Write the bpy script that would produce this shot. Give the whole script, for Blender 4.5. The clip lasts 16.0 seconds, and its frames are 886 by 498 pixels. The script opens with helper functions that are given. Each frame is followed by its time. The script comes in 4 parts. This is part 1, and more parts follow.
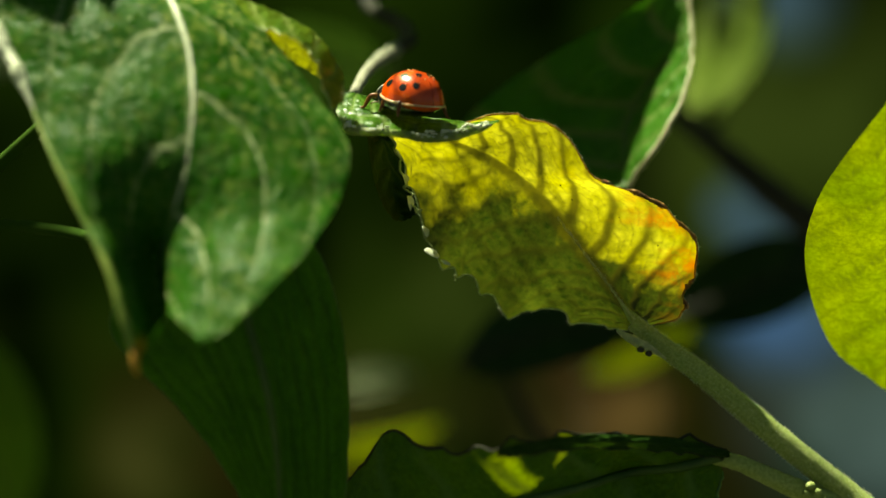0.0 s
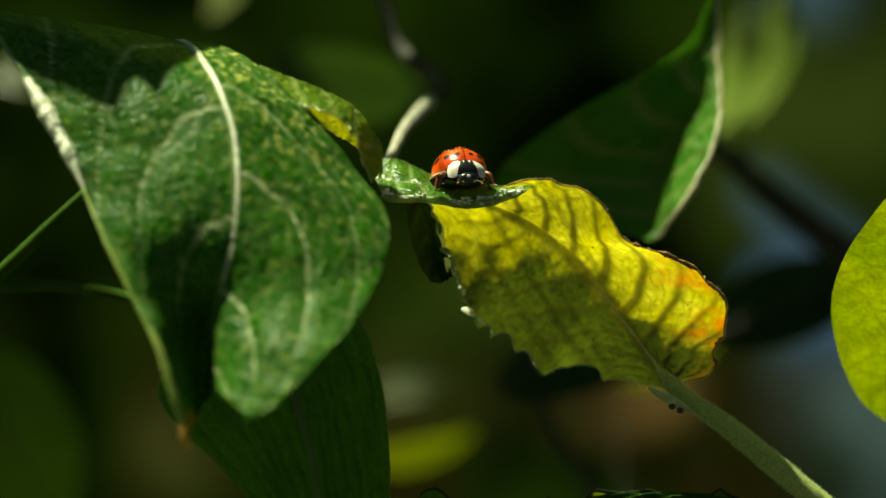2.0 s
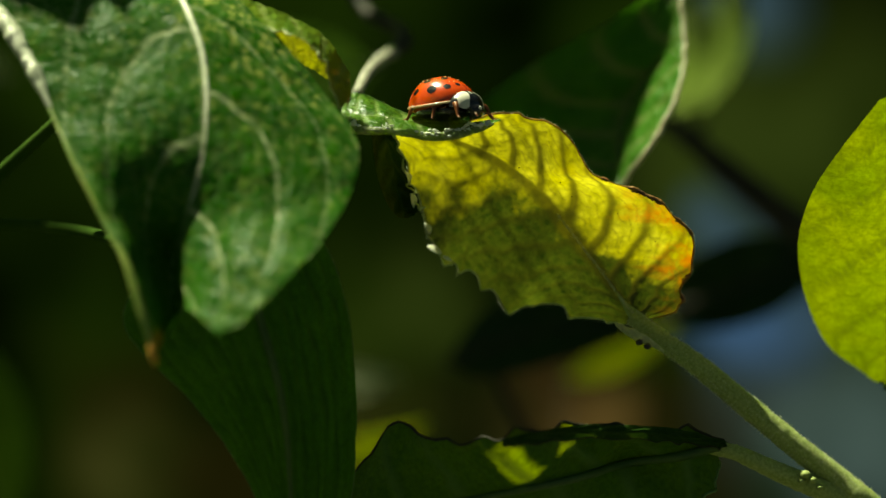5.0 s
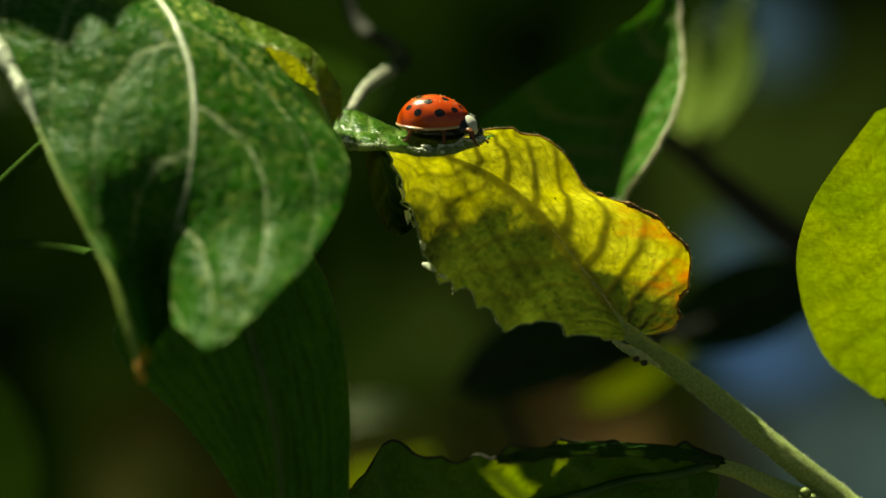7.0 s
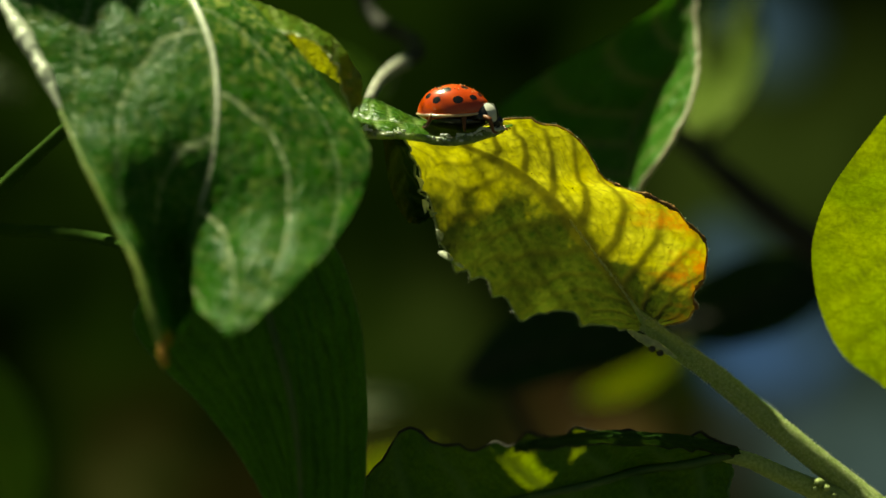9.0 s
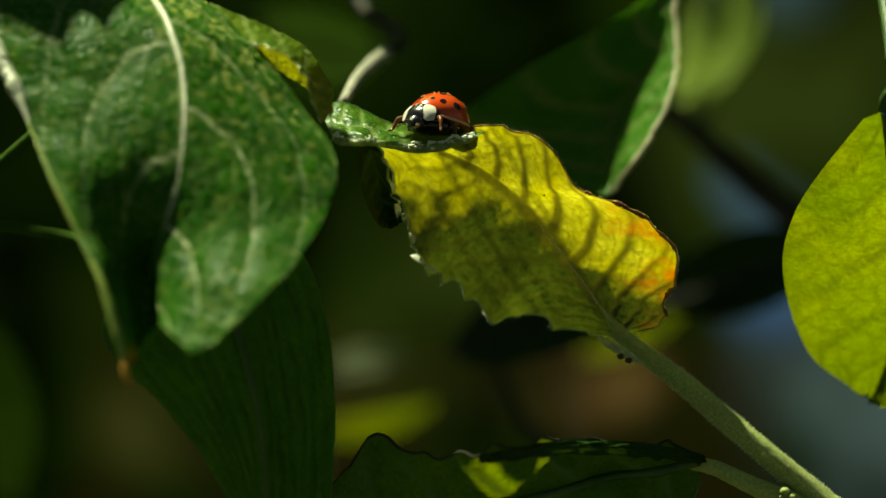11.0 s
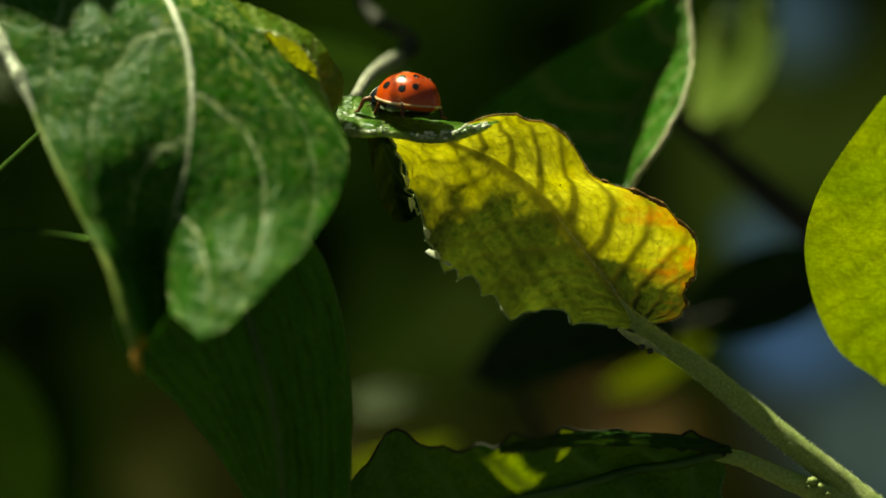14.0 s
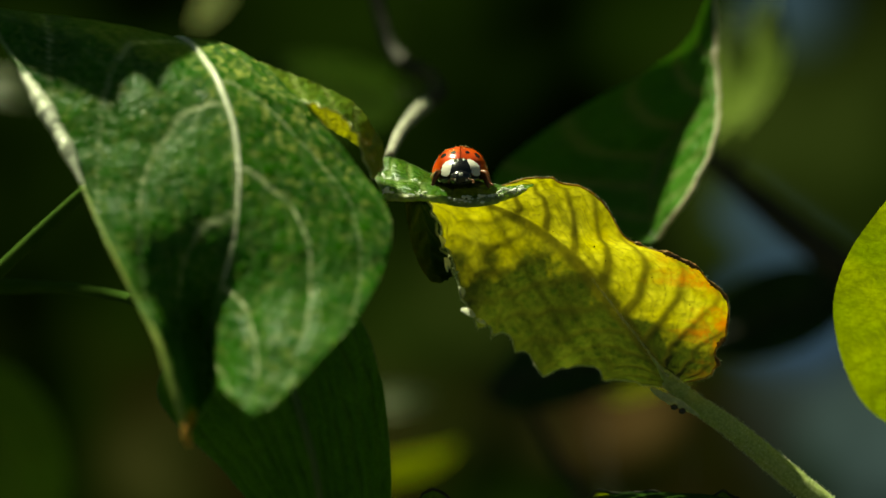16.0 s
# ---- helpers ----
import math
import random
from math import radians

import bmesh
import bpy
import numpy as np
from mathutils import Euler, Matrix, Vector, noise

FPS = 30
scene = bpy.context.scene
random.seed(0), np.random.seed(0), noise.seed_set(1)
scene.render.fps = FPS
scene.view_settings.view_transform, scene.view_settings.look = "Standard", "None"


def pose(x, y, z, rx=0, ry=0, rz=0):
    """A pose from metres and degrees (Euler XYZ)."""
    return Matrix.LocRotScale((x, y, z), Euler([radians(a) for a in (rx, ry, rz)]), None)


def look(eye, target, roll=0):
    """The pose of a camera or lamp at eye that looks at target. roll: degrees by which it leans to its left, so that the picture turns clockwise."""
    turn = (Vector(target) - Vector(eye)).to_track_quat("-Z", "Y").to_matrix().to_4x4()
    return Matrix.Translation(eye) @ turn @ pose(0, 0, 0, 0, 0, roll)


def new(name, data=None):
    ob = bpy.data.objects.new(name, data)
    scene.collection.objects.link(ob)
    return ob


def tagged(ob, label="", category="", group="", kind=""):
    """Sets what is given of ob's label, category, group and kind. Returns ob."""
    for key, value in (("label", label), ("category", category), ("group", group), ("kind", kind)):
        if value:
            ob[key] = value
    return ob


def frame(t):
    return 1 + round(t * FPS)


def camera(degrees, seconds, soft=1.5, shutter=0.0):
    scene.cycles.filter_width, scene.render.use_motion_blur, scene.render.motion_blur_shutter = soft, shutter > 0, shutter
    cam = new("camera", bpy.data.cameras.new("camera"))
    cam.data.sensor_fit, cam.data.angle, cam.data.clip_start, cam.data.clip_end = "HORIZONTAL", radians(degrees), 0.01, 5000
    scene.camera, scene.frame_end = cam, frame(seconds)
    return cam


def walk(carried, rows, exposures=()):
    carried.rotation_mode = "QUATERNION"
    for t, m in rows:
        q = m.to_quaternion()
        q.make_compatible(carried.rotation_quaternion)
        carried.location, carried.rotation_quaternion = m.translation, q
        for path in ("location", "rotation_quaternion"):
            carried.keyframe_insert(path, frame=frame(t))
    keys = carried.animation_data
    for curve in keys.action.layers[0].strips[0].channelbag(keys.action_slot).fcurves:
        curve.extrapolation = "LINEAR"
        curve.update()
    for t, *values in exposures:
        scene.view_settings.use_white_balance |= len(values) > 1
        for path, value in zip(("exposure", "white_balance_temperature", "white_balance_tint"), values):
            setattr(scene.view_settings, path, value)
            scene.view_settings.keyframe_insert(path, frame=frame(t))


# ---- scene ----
# Lengths below are millimetres round a point 1.2 m above the ground.
MM = 0.001
HEART = Vector((0, 0, 1.2))


def at(p):
    return Vector(p) * MM + HEART


def view(x, y, z, pan, tilt, roll):
    return Matrix.Translation(at((x, y - 188, z))) @ pose(0, 0, 0, 90 + tilt, 0, pan) @ pose(0, 0, 0, 0, 0, roll)


cam = camera(20, 16.0)
cam.data.dof.use_dof = True
cam.data.dof.focus_distance = 0.187
cam.data.dof.aperture_fstop = 23
walk(cam, [
    (0, view(0.347, 3.034, -0.795, -0.3629, -0.1599, 0.1804)),
    (0.2, view(1.291, 3.165, -1.677, 0.1478, -0.1039, 0.2890)),
    (0.3, view(1.762, 3.231, -2.119, 0.4040, -0.0018, 0.3432)),
    (0.5, view(2.706, 3.362, -3.001, 0.5353, 0.2336, 0.4518)),
    (0.7, view(2.448, 3.144, -2.050, 0.2335, 0.5750, 0.3431)),
    (0.8, view(2.320, 3.036, -1.575, 0.1660, 0.6306, 0.2888)),
    (1, view(2.062, 2.818, -0.624, 0.0617, 0.6213, 0.1801)),
    (1.2, view(1.557, 1.390, 0.553, 0.1987, 0.4606, 0.1270)),
    (1.3, view(1.304, 0.677, 1.142, 0.3958, 0.3352, 0.1005)),
    (1.5, view(0.799, -0.751, 2.319, 0.3729, 0.0990, 0.0474)),
    (1.7, view(0.420, -1.498, 3.535, 0.3856, -0.2834, -0.0828)),
    (1.8, view(0.231, -1.872, 4.143, 0.4586, -0.4399, -0.1478)),
    (2, view(-0.148, -2.619, 5.359, 0.3234, -0.6055, -0.2780)),
    (2.2, view(-0.165, -2.337, 5.099, 0.0616, -0.5712, -0.1844)),
    (2.3, view(-0.173, -2.196, 4.968, 0.1037, -0.6782, -0.1375)),
    (2.5, view(-0.190, -1.914, 4.708, 0.3680, -0.9132, -0.0439)),
    (2.7, view(-0.226, -1.710, 3.535, 0.3845, -0.5380, -0.0075)),
    (2.8, view(-0.245, -1.609, 2.949, 0.3938, -0.4800, 0.0107)),
    (3, view(-0.281, -1.405, 1.776, 0.3825, -0.6007, 0.0471)),
    (3.2, view(0.406, -0.941, 1.088, 0.5940, -0.3355, 0.0417)),
    (3.3, view(0.750, -0.709, 0.745, 0.4672, -0.3482, 0.0390)),
    (3.5, view(1.437, -0.245, 0.057, 0.3469, -0.6292, 0.0336)),
    (3.7, view(1.987, -0.042, -1.136, 0.4602, -0.5422, -0.0388)),
    (3.8, view(2.261, 0.059, -1.732, 0.5835, -0.3640, -0.0749)),
    (4, view(2.811, 0.262, -2.925, 0.7780, -0.0022, -0.1473)),
    (4.2, view(2.252, 0.253, -2.369, 0.5489, -0.0602, -0.1493)),
    (4.3, view(1.973, 0.248, -2.092, 0.3238, -0.1281, -0.1503)),
    (4.5, view(1.414, 0.239, -1.536, 0.0024, 0.0323, -0.1523)),
    (4.7, view(-0.024, -0.419, -1.596, -0.4905, 0.0669, -0.1055)),
    (4.8, view(-0.743, -0.749, -1.627, -0.6859, 0.0774, -0.0821)),
    (5, view(-2.181, -1.407, -1.687, -1.0519, 0.0268, -0.0353)),
    (5.2, view(-2.181, -1.407, -1.687, -1.2529, 0.5629, -0.0353)),
    (7.3, view(-0.198, 0.332, -2.819, -0.4416, 0.7422, -0.4218)),
    (7.5, view(-0.198, 0.332, -2.819, -0.3076, 0.6894, -0.4218)),
    (7.7, view(-0.140, 0.666, -2.715, -0.2710, 0.7054, -0.6030)),
    (7.8, view(-0.112, 0.833, -2.663, -0.1666, 0.5237, -0.6935)),
    (8, view(-0.054, 1.167, -2.559, 0.3206, 0.0976, -0.8747)),
    (8.2, view(-0.937, 0.539, -3.039, 0.1758, 0.5090, -0.5096)),
    (8.3, view(-1.378, 0.224, -3.279, -0.0461, 0.5893, -0.3270)),
    (8.5, view(-2.261, -0.404, -3.759, -0.5152, 0.5895, 0.0381)),
    (8.7, view(-2.261, -0.404, -3.759, -0.7282, 0.7766, 0.0381)),
    (10.8, view(1.277, -1.372, 2.303, -0.4965, -0.9114, 0.6915)),
    (11, view(1.277, -1.372, 2.303, -0.3945, -0.9187, 0.6915)),
    (11.2, view(0.290, -1.517, 0.673, -0.8154, -0.3282, 0.6457)),
    (11.3, view(-0.203, -1.589, -0.142, -0.8052, 0.0255, 0.6228)),
    (11.5, view(-1.190, -1.734, -1.772, -0.6478, 0.7244, 0.5770)),
    (11.7, view(-2.629, -1.566, 0.193, -0.5909, 0.7709, 0.4187)),
    (11.8, view(-3.348, -1.482, 1.176, -0.7360, 0.6095, 0.3395)),
    (12, view(-4.787, -1.314, 3.141, -0.8556, -0.0081, 0.1812)),
    (12.2, view(-4.487, -1.258, 3.407, -0.6581, -0.3013, 0.1980)),
    (12.3, view(-4.336, -1.229, 3.540, -0.5720, -0.1445, 0.2064)),
    (12.5, view(-4.036, -1.173, 3.806, -0.7138, -0.0037, 0.2232)),
    (12.7, view(-2.777, -1.681, 2.682, -0.4043, 0.0196, 0.1313)),
    (12.8, view(-2.148, -1.935, 2.119, -0.3310, 0.2341, 0.0854)),
    (13, view(-0.889, -2.443, 0.995, -0.3380, 0.4326, -0.0065)),
    (13.2, view(0.813, -1.176, 0.839, 0.0387, 0.0951, 0.0771)),
    (13.3, view(1.663, -0.542, 0.761, 0.2873, 0.0530, 0.1188)),
    (13.5, view(3.365, 0.725, 0.605, 0.7440, 0.0595, 0.2024)),
    (13.7, view(2.667, 1.179, -0.750, 0.3553, 0.3791, -0.0692)),
    (13.8, view(2.317, 1.405, -1.428, 0.1593, 0.5553, -0.2051)),
    (14, view(1.619, 1.859, -2.783, 0.0574, 0.4695, -0.4767)),
    (14.2, view(1.341, 2.656, -2.543, 0.1679, 0.1936, -0.2855)),
    (14.3, view(1.202, 3.055, -2.423, 0.2377, 0.1098, -0.1900)),
    (14.5, view(0.924, 3.852, -2.183, -0.0026, -0.0279, 0.0012)),
    (14.6, view(1.177, 3.466, -1.901, -0.0810, 0.0551, -0.0038)),
    (14.7, view(1.430, 3.080, -1.619, -0.0014, 0.4253, -0.0088)),
    (14.8, view(1.683, 2.695, -1.336, -0.0345, 0.5829, -0.0137)),
    (14.9, view(1.936, 2.309, -1.054, -0.0266, 0.6574, -0.0187)),
    (15, view(2.189, 1.923, -0.772, 0.1312, 0.6583, -0.0237)),
    (15.2, view(1.378, 0.959, 0.075, 0.1977, 0.6272, -0.0474)),
    (15.3, view(0.973, 0.478, 0.499, 0.3334, 0.5212, -0.0592)),
    (15.5, view(0.162, -0.486, 1.346, 0.2058, 0.3927, -0.0829)),
    (15.7, view(-0.672, -0.691, 2.321, 0.0632, 0.0678, -0.1745)),
    (15.8, view(-1.089, -0.793, 2.809, 0.0664, -0.0721, -0.2204)),
    (16, view(-1.923, -0.998, 3.784, -0.2123, -0.1455, -0.3120)),
], exposures=[(0, 1.15, 8200, -22), (1.5, 1.06, 8200, -22), (3, 0.98, 8200, -22), (5, 0.86, 8200, -22), (8, 0.8, 8200, -22), (11, 0.78, 8200, -22), (16, 0.78, 8200, -22)])

# world and sun
SUN = Vector((-0.38, 0.19, 0.90)).normalized()
world = bpy.data.worlds.new("sky")
scene.world = world
world.use_nodes = True
wn = world.node_tree.nodes
sky = wn.new("ShaderNodeTexSky")
sky.sky_type = "NISHITA"
sky.sun_disc = False
sky.sun_elevation = math.asin(SUN.z)
sky.sun_rotation = math.atan2(SUN.x, SUN.y)
wn["Background"].inputs["Strength"].default_value = 0.014
world.node_tree.links.new(sky.outputs[0], wn["Background"].inputs["Color"])
sun = new("sun", bpy.data.lights.new("sun", "SUN"))
sun.data.energy, sun.data.angle, sun.data.color = 5.0, radians(0.6), (1.0, 0.94, 0.84)
sun.matrix_world = look(HEART + SUN, HEART)


# ---- materials ----
def material(name):
    m = bpy.data.materials.new(name)
    m.use_nodes = True
    nt = m.node_tree
    return m, nt, nt.nodes["Principled BSDF"], nt.nodes["Material Output"]


def noise_node(nt, scale, detail=4.0, rough=0.55):
    tc = nt.nodes.new("ShaderNodeTexCoord")
    n = nt.nodes.new("ShaderNodeTexNoise")
    n.inputs["Scale"].default_value, n.inputs["Detail"].default_value, n.inputs["Roughness"].default_value = scale, detail, rough
    nt.links.new(tc.outputs["Object"], n.inputs["Vector"])
    return n.outputs["Fac"]


def noise_color(nt, scale):
    tc = nt.nodes.new("ShaderNodeTexCoord")
    n = nt.nodes.new("ShaderNodeTexNoise")
    n.inputs["Scale"].default_value = scale
    nt.links.new(tc.outputs["Object"], n.inputs["Vector"])
    return n.outputs["Color"]


def ramp(nt, fac, a, b, lo=0.35, hi=0.65):
    r = nt.nodes.new("ShaderNodeValToRGB")
    r.color_ramp.elements[0].position, r.color_ramp.elements[1].position = lo, hi
    r.color_ramp.elements[0].color, r.color_ramp.elements[1].color = (*a, 1), (*b, 1)
    nt.links.new(fac, r.inputs[0])
    return r.outputs["Color"]


def mix(nt, fac, a, b, kind="MIX"):
    n = nt.nodes.new("ShaderNodeMix")
    n.data_type, n.blend_type = "RGBA", kind
    for sock, v in ((n.inputs[0], fac), (n.inputs[6], a), (n.inputs[7], b)):
        if hasattr(v, "links"):
            nt.links.new(v, sock)
        else:
            sock.default_value = v if isinstance(v, float) else (*v, 1)
    return n.outputs[2]


def channel(nt, name):
    a = nt.nodes.new("ShaderNodeAttribute")
    a.attribute_name = name
    return a.outputs["Fac"]


def bump(nt, shader, height, strength=0.4, distance=0.0002, under=None):
    b = nt.nodes.new("ShaderNodeBump")
    b.inputs["Strength"].default_value, b.inputs["Distance"].default_value = strength, distance
    nt.links.new(height, b.inputs["Height"])
    if under is not None:
        nt.links.new(under, b.inputs["Normal"])
    nt.links.new(b.outputs["Normal"], shader.inputs["Normal"])
    return b.outputs["Normal"]


def leaf_material(name, face, face2, vein, through_a, through_b, share=0.45, rough=0.34, blotch=350, edge=None, relief=0.5, cells=900, gloss=0.5, web_dark=0.3, vein_dark=0.7, fleck=None, broken=0.15):
    """A leaf: mottled face, paler veins, light passing through; edge: the colour to which dry margins turn."""
    m, nt, bsdf, out = material(name)
    big, fine = noise_node(nt, blotch, 3), noise_node(nt, 2600, 4)
    dry = channel(nt, "dry")
    veins = mix(nt, broken, channel(nt, "vein"), ramp(nt, noise_node(nt, 1300, 3, 0.7), (0, 0, 0), (1, 1, 1), 0.36, 0.56), "MULTIPLY")
    tc = nt.nodes.new("ShaderNodeTexCoord")
    vor = nt.nodes.new("ShaderNodeTexVoronoi")
    vor.feature = "DISTANCE_TO_EDGE"
    vor.inputs["Scale"].default_value = cells
    warp = mix(nt, 0.0008, tc.outputs["Object"], noise_color(nt, 900), "ADD")
    nt.links.new(warp, vor.inputs["Vector"])
    web = ramp(nt, vor.outputs["Distance"], (1, 1, 1), (0, 0, 0), 0.0, 0.16)
    col = ramp(nt, big, face, face2)
    col = mix(nt, 0.35, col, ramp(nt, fine, (0.25, 0.25, 0.25), (1, 1, 1)), "MULTIPLY")
    # pale flecks in the skin; bright ones also paint small glints
    if fleck:
        lot = ramp(nt, channel(nt, "green"), (0.22, 0.22, 0.22), (1, 1, 1), 0.0, 1.0)
        col = mix(nt, mix(nt, 1.0, lot, ramp(nt, noise_node(nt, 1500, 5, 0.75), (0, 0, 0), (0.9, 0.9, 0.9), 0.53, 0.62), "MULTIPLY"), col, fleck)
    col = mix(nt, mix(nt, 0.94, web, (0, 0, 0)), col, vein)
    col = mix(nt, veins, col, vein)
    thr = ramp(nt, big, through_a, through_b)
    thr = mix(nt, 0.4, thr, ramp(nt, fine, (0.3, 0.3, 0.3), (1, 1, 1)), "MULTIPLY")
    dark = mix(nt, vein_dark, thr, (0.05, 0.06, 0.004))
    thr = mix(nt, mix(nt, 1.0 - web_dark, web, (0, 0, 0)), thr, dark)
    thr = mix(nt, veins, thr, dark)
    if edge:
        col, thr = mix(nt, dry, col, edge), mix(nt, dry, thr, edge)
    nt.links.new(col, bsdf.inputs["Base Color"])
    bsdf.inputs["Roughness"].default_value, bsdf.inputs["Specular IOR Level"].default_value = rough, gloss
    n = bump(nt, bsdf, vor.outputs["Distance"], relief, 0.0002)
    n = bump(nt, bsdf, fine, relief * 0.8, 0.00015, n)
    tr = nt.nodes.new("ShaderNodeBsdfTranslucent")
    nt.links.new(thr, tr.inputs["Color"])
    nt.links.new(n, tr.inputs["Normal"])
    mx = nt.nodes.new("ShaderNodeMixShader")
    mx.inputs[0].default_value = share
    nt.links.new(bsdf.outputs[0], mx.inputs[1])
    nt.links.new(tr.outputs[0], mx.inputs[2])
    nt.links.new(mx.outputs[0], out.inputs["Surface"])
    return m


def yellow_material():
    """A leaf half turned: yellow tissue that lets the sun through, green tissue left along one half with shade painted
    into its olive, olive veins, an orange dry margin.
    """
    m, nt, bsdf, out = material("yellow_leaf")
    veins, green, dry = channel(nt, "vein"), channel(nt, "green"), channel(nt, "dry")
    fine = noise_node(nt, 2600, 4)
    tc = nt.nodes.new("ShaderNodeTexCoord")
    cell = nt.nodes.new("ShaderNodeTexVoronoi")
    cell.feature = "DISTANCE_TO_EDGE"
    cell.inputs["Scale"].default_value = 1250
    nt.links.new(mix(nt, 0.0004, tc.outputs["Object"], noise_color(nt, 900), "ADD"), cell.inputs["Vector"])
    web = ramp(nt, cell.outputs["Distance"], (1, 1, 1), (0, 0, 0), 0.0, 0.36)
    yellow = ramp(nt, noise_node(nt, 420, 4, 0.6), (0.76, 0.66, 0.026), (0.94, 0.84, 0.06), 0.34, 0.66)
    yellow = mix(nt, 0.4, yellow, ramp(nt, noise_node(nt, 1500, 4, 0.65), (0.65, 0.65, 0.55), (1, 1, 1), 0.36, 0.6), "MULTIPLY")
    yellow = mix(nt, mix(nt, 1.0, web, (0.5, 0.5, 0.5), "MULTIPLY"), yellow, (0.36, 0.34, 0.012))
    # darker than the green tissue itself: shade is painted in here too
    olive = ramp(nt, noise_node(nt, 1250, 5, 0.72), (0.010, 0.032, 0.002), (0.075, 0.096, 0.008), 0.36, 0.68)
    olive = mix(nt, mix(nt, 1.0, web, (0.4, 0.4, 0.4), "MULTIPLY"), olive, (0.105, 0.12, 0.011))
    total = nt.nodes.new("ShaderNodeMath")
    total.operation = "MULTIPLY_ADD"
    nt.links.new(ramp(nt, noise_node(nt, 560, 4, 0.55), (0, 0, 0), (1, 1, 1), 0.3, 0.7), total.inputs[0])
    total.inputs[1].default_value = 0.5
    nt.links.new(green, total.inputs[2])
    thr = mix(nt, ramp(nt, total.outputs[0], (0, 0, 0), (1, 1, 1), 0.36, 0.88), yellow, olive)
    thr = mix(nt, veins, thr, mix(nt, 1.0, thr, (0.26, 0.25, 0.2), "MULTIPLY"))
    thr = mix(nt, mix(nt, 1.0, veins, (0.3, 0.3, 0.3), "MULTIPLY"), thr, (0.16, 0.14, 0.010))
    rust = mix(nt, 1.0, dry, ramp(nt, noise_node(nt, 800, 4, 0.7), (0.1, 0.1, 0.1), (1, 1, 1), 0.4, 0.6), "MULTIPLY")
    thr = mix(nt, rust, thr, (0.80, 0.22, 0.012))
    col = ramp(nt, fine, (0.09, 0.11, 0.03), (0.19, 0.20, 0.06))
    col = mix(nt, mix(nt, 1.0, veins, (0.6, 0.6, 0.6), "MULTIPLY"), col, (0.26, 0.27, 0.11))
    col = mix(nt, rust, col, (0.30, 0.10, 0.02))
    nt.links.new(col, bsdf.inputs["Base Color"])
    bsdf.inputs["Roughness"].default_value, bsdf.inputs["Specular IOR Level"].default_value = 0.55, 0.3
    n = bump(nt, bsdf, cell.outputs["Distance"], 0.14, 0.0002)
    n = bump(nt, bsdf, fine, 0.2, 0.0001, n)
    tr = nt.nodes.new("ShaderNodeBsdfTranslucent")
    nt.links.new(thr, tr.inputs["Color"])
    nt.links.new(n, tr.inputs["Normal"])
    mx = nt.nodes.new("ShaderNodeMixShader")
    mx.inputs[0].default_value = 0.62
    nt.links.new(bsdf.outputs[0], mx.inputs[1])
    nt.links.new(tr.outputs[0], mx.inputs[2])
    nt.links.new(mx.outputs[0], out.inputs["Surface"])
    return m


def plain_material(name, a, b, rough, scale=900, relief=0.2, coat=0.0, depth=0.0001, gloss=0.5):
    m, nt, bsdf, out = material(name)
    n = noise_node(nt, scale)
    nt.links.new(ramp(nt, n, a, b), bsdf.inputs["Base Color"])
    bsdf.inputs["Roughness"].default_value, bsdf.inputs["Coat Weight"].default_value, bsdf.inputs["Specular IOR Level"].default_value = rough, coat, gloss
    bsdf.inputs["Coat Roughness"].default_value = 0.14
    bump(nt, bsdf, noise_node(nt, scale * 4), relief, depth)
    return m


YELLOW_LEAF = yellow_material()
FOLD_LEAF = leaf_material("folded_leaf", (0.04, 0.13, 0.010), (0.10, 0.21, 0.02), (0.22, 0.32, 0.09), (0.30, 0.42, 0.02), (0.38, 0.48, 0.02), 0.25, 0.25, 900, None, 0.8, 1500, 0.28)
# vein and fleck colours are raised so they carry painted glints as well
GREEN_LEAF = leaf_material("green_leaf", (0.012, 0.085, 0.002), (0.032, 0.14, 0.004), (0.62, 0.68, 0.40), (0.03, 0.15, 0.005), (0.05, 0.19, 0.008), 0.26, 0.33, 260, (0.45, 0.25, 0.03), 0.5, 1300, 0.045, 0.3, 0.7, (0.58, 0.60, 0.16), 0.88)
CUSP_LEAF = leaf_material("curled_leaf", (0.07, 0.17, 0.012), (0.16, 0.25, 0.02), (0.3, 0.38, 0.1), (0.50, 0.50, 0.02), (0.62, 0.58, 0.03), 0.35, 0.3, 700, None, 0.8, 1100, 0.35, 0.3, 0.5, (0.20, 0.27, 0.05))
SHADE_LEAF = leaf_material("shaded_leaf", (0.02, 0.06, 0.006), (0.034, 0.085, 0.01), (0.03, 0.07, 0.012), (0.02, 0.05, 0.003), (0.03, 0.07, 0.005), 0.2, 0.5, 120, None, 0.5, 900, 0.1)
HANG_LEAF = leaf_material("hanging_leaf", (0.075, 0.21, 0.012), (0.105, 0.27, 0.018), (0.028, 0.09, 0.008), (0.07, 0.20, 0.008), (0.09, 0.24, 0.010), 0.35, 0.5, 300, None, 0.6, 900, 0.12)
LOWER_LEAF = leaf_material("lower_leaf", (0.026, 0.12, 0.010), (0.045, 0.16, 0.016), (0.11, 0.22, 0.05), (0.28, 0.38, 0.010), (0.36, 0.44, 0.014), 0.3, 0.5, 300, None, 0.5, 900, 0.12)
LIME_LEAF = leaf_material("lime_leaf", (0.12, 0.20, 0.02), (0.16, 0.24, 0.03), (0.16, 0.22, 0.05), (0.19, 0.26, 0.008), (0.30, 0.35, 0.012), 0.6, 0.4, 130, None, 0.5, 500, 0.15, 0.45, 0.7)
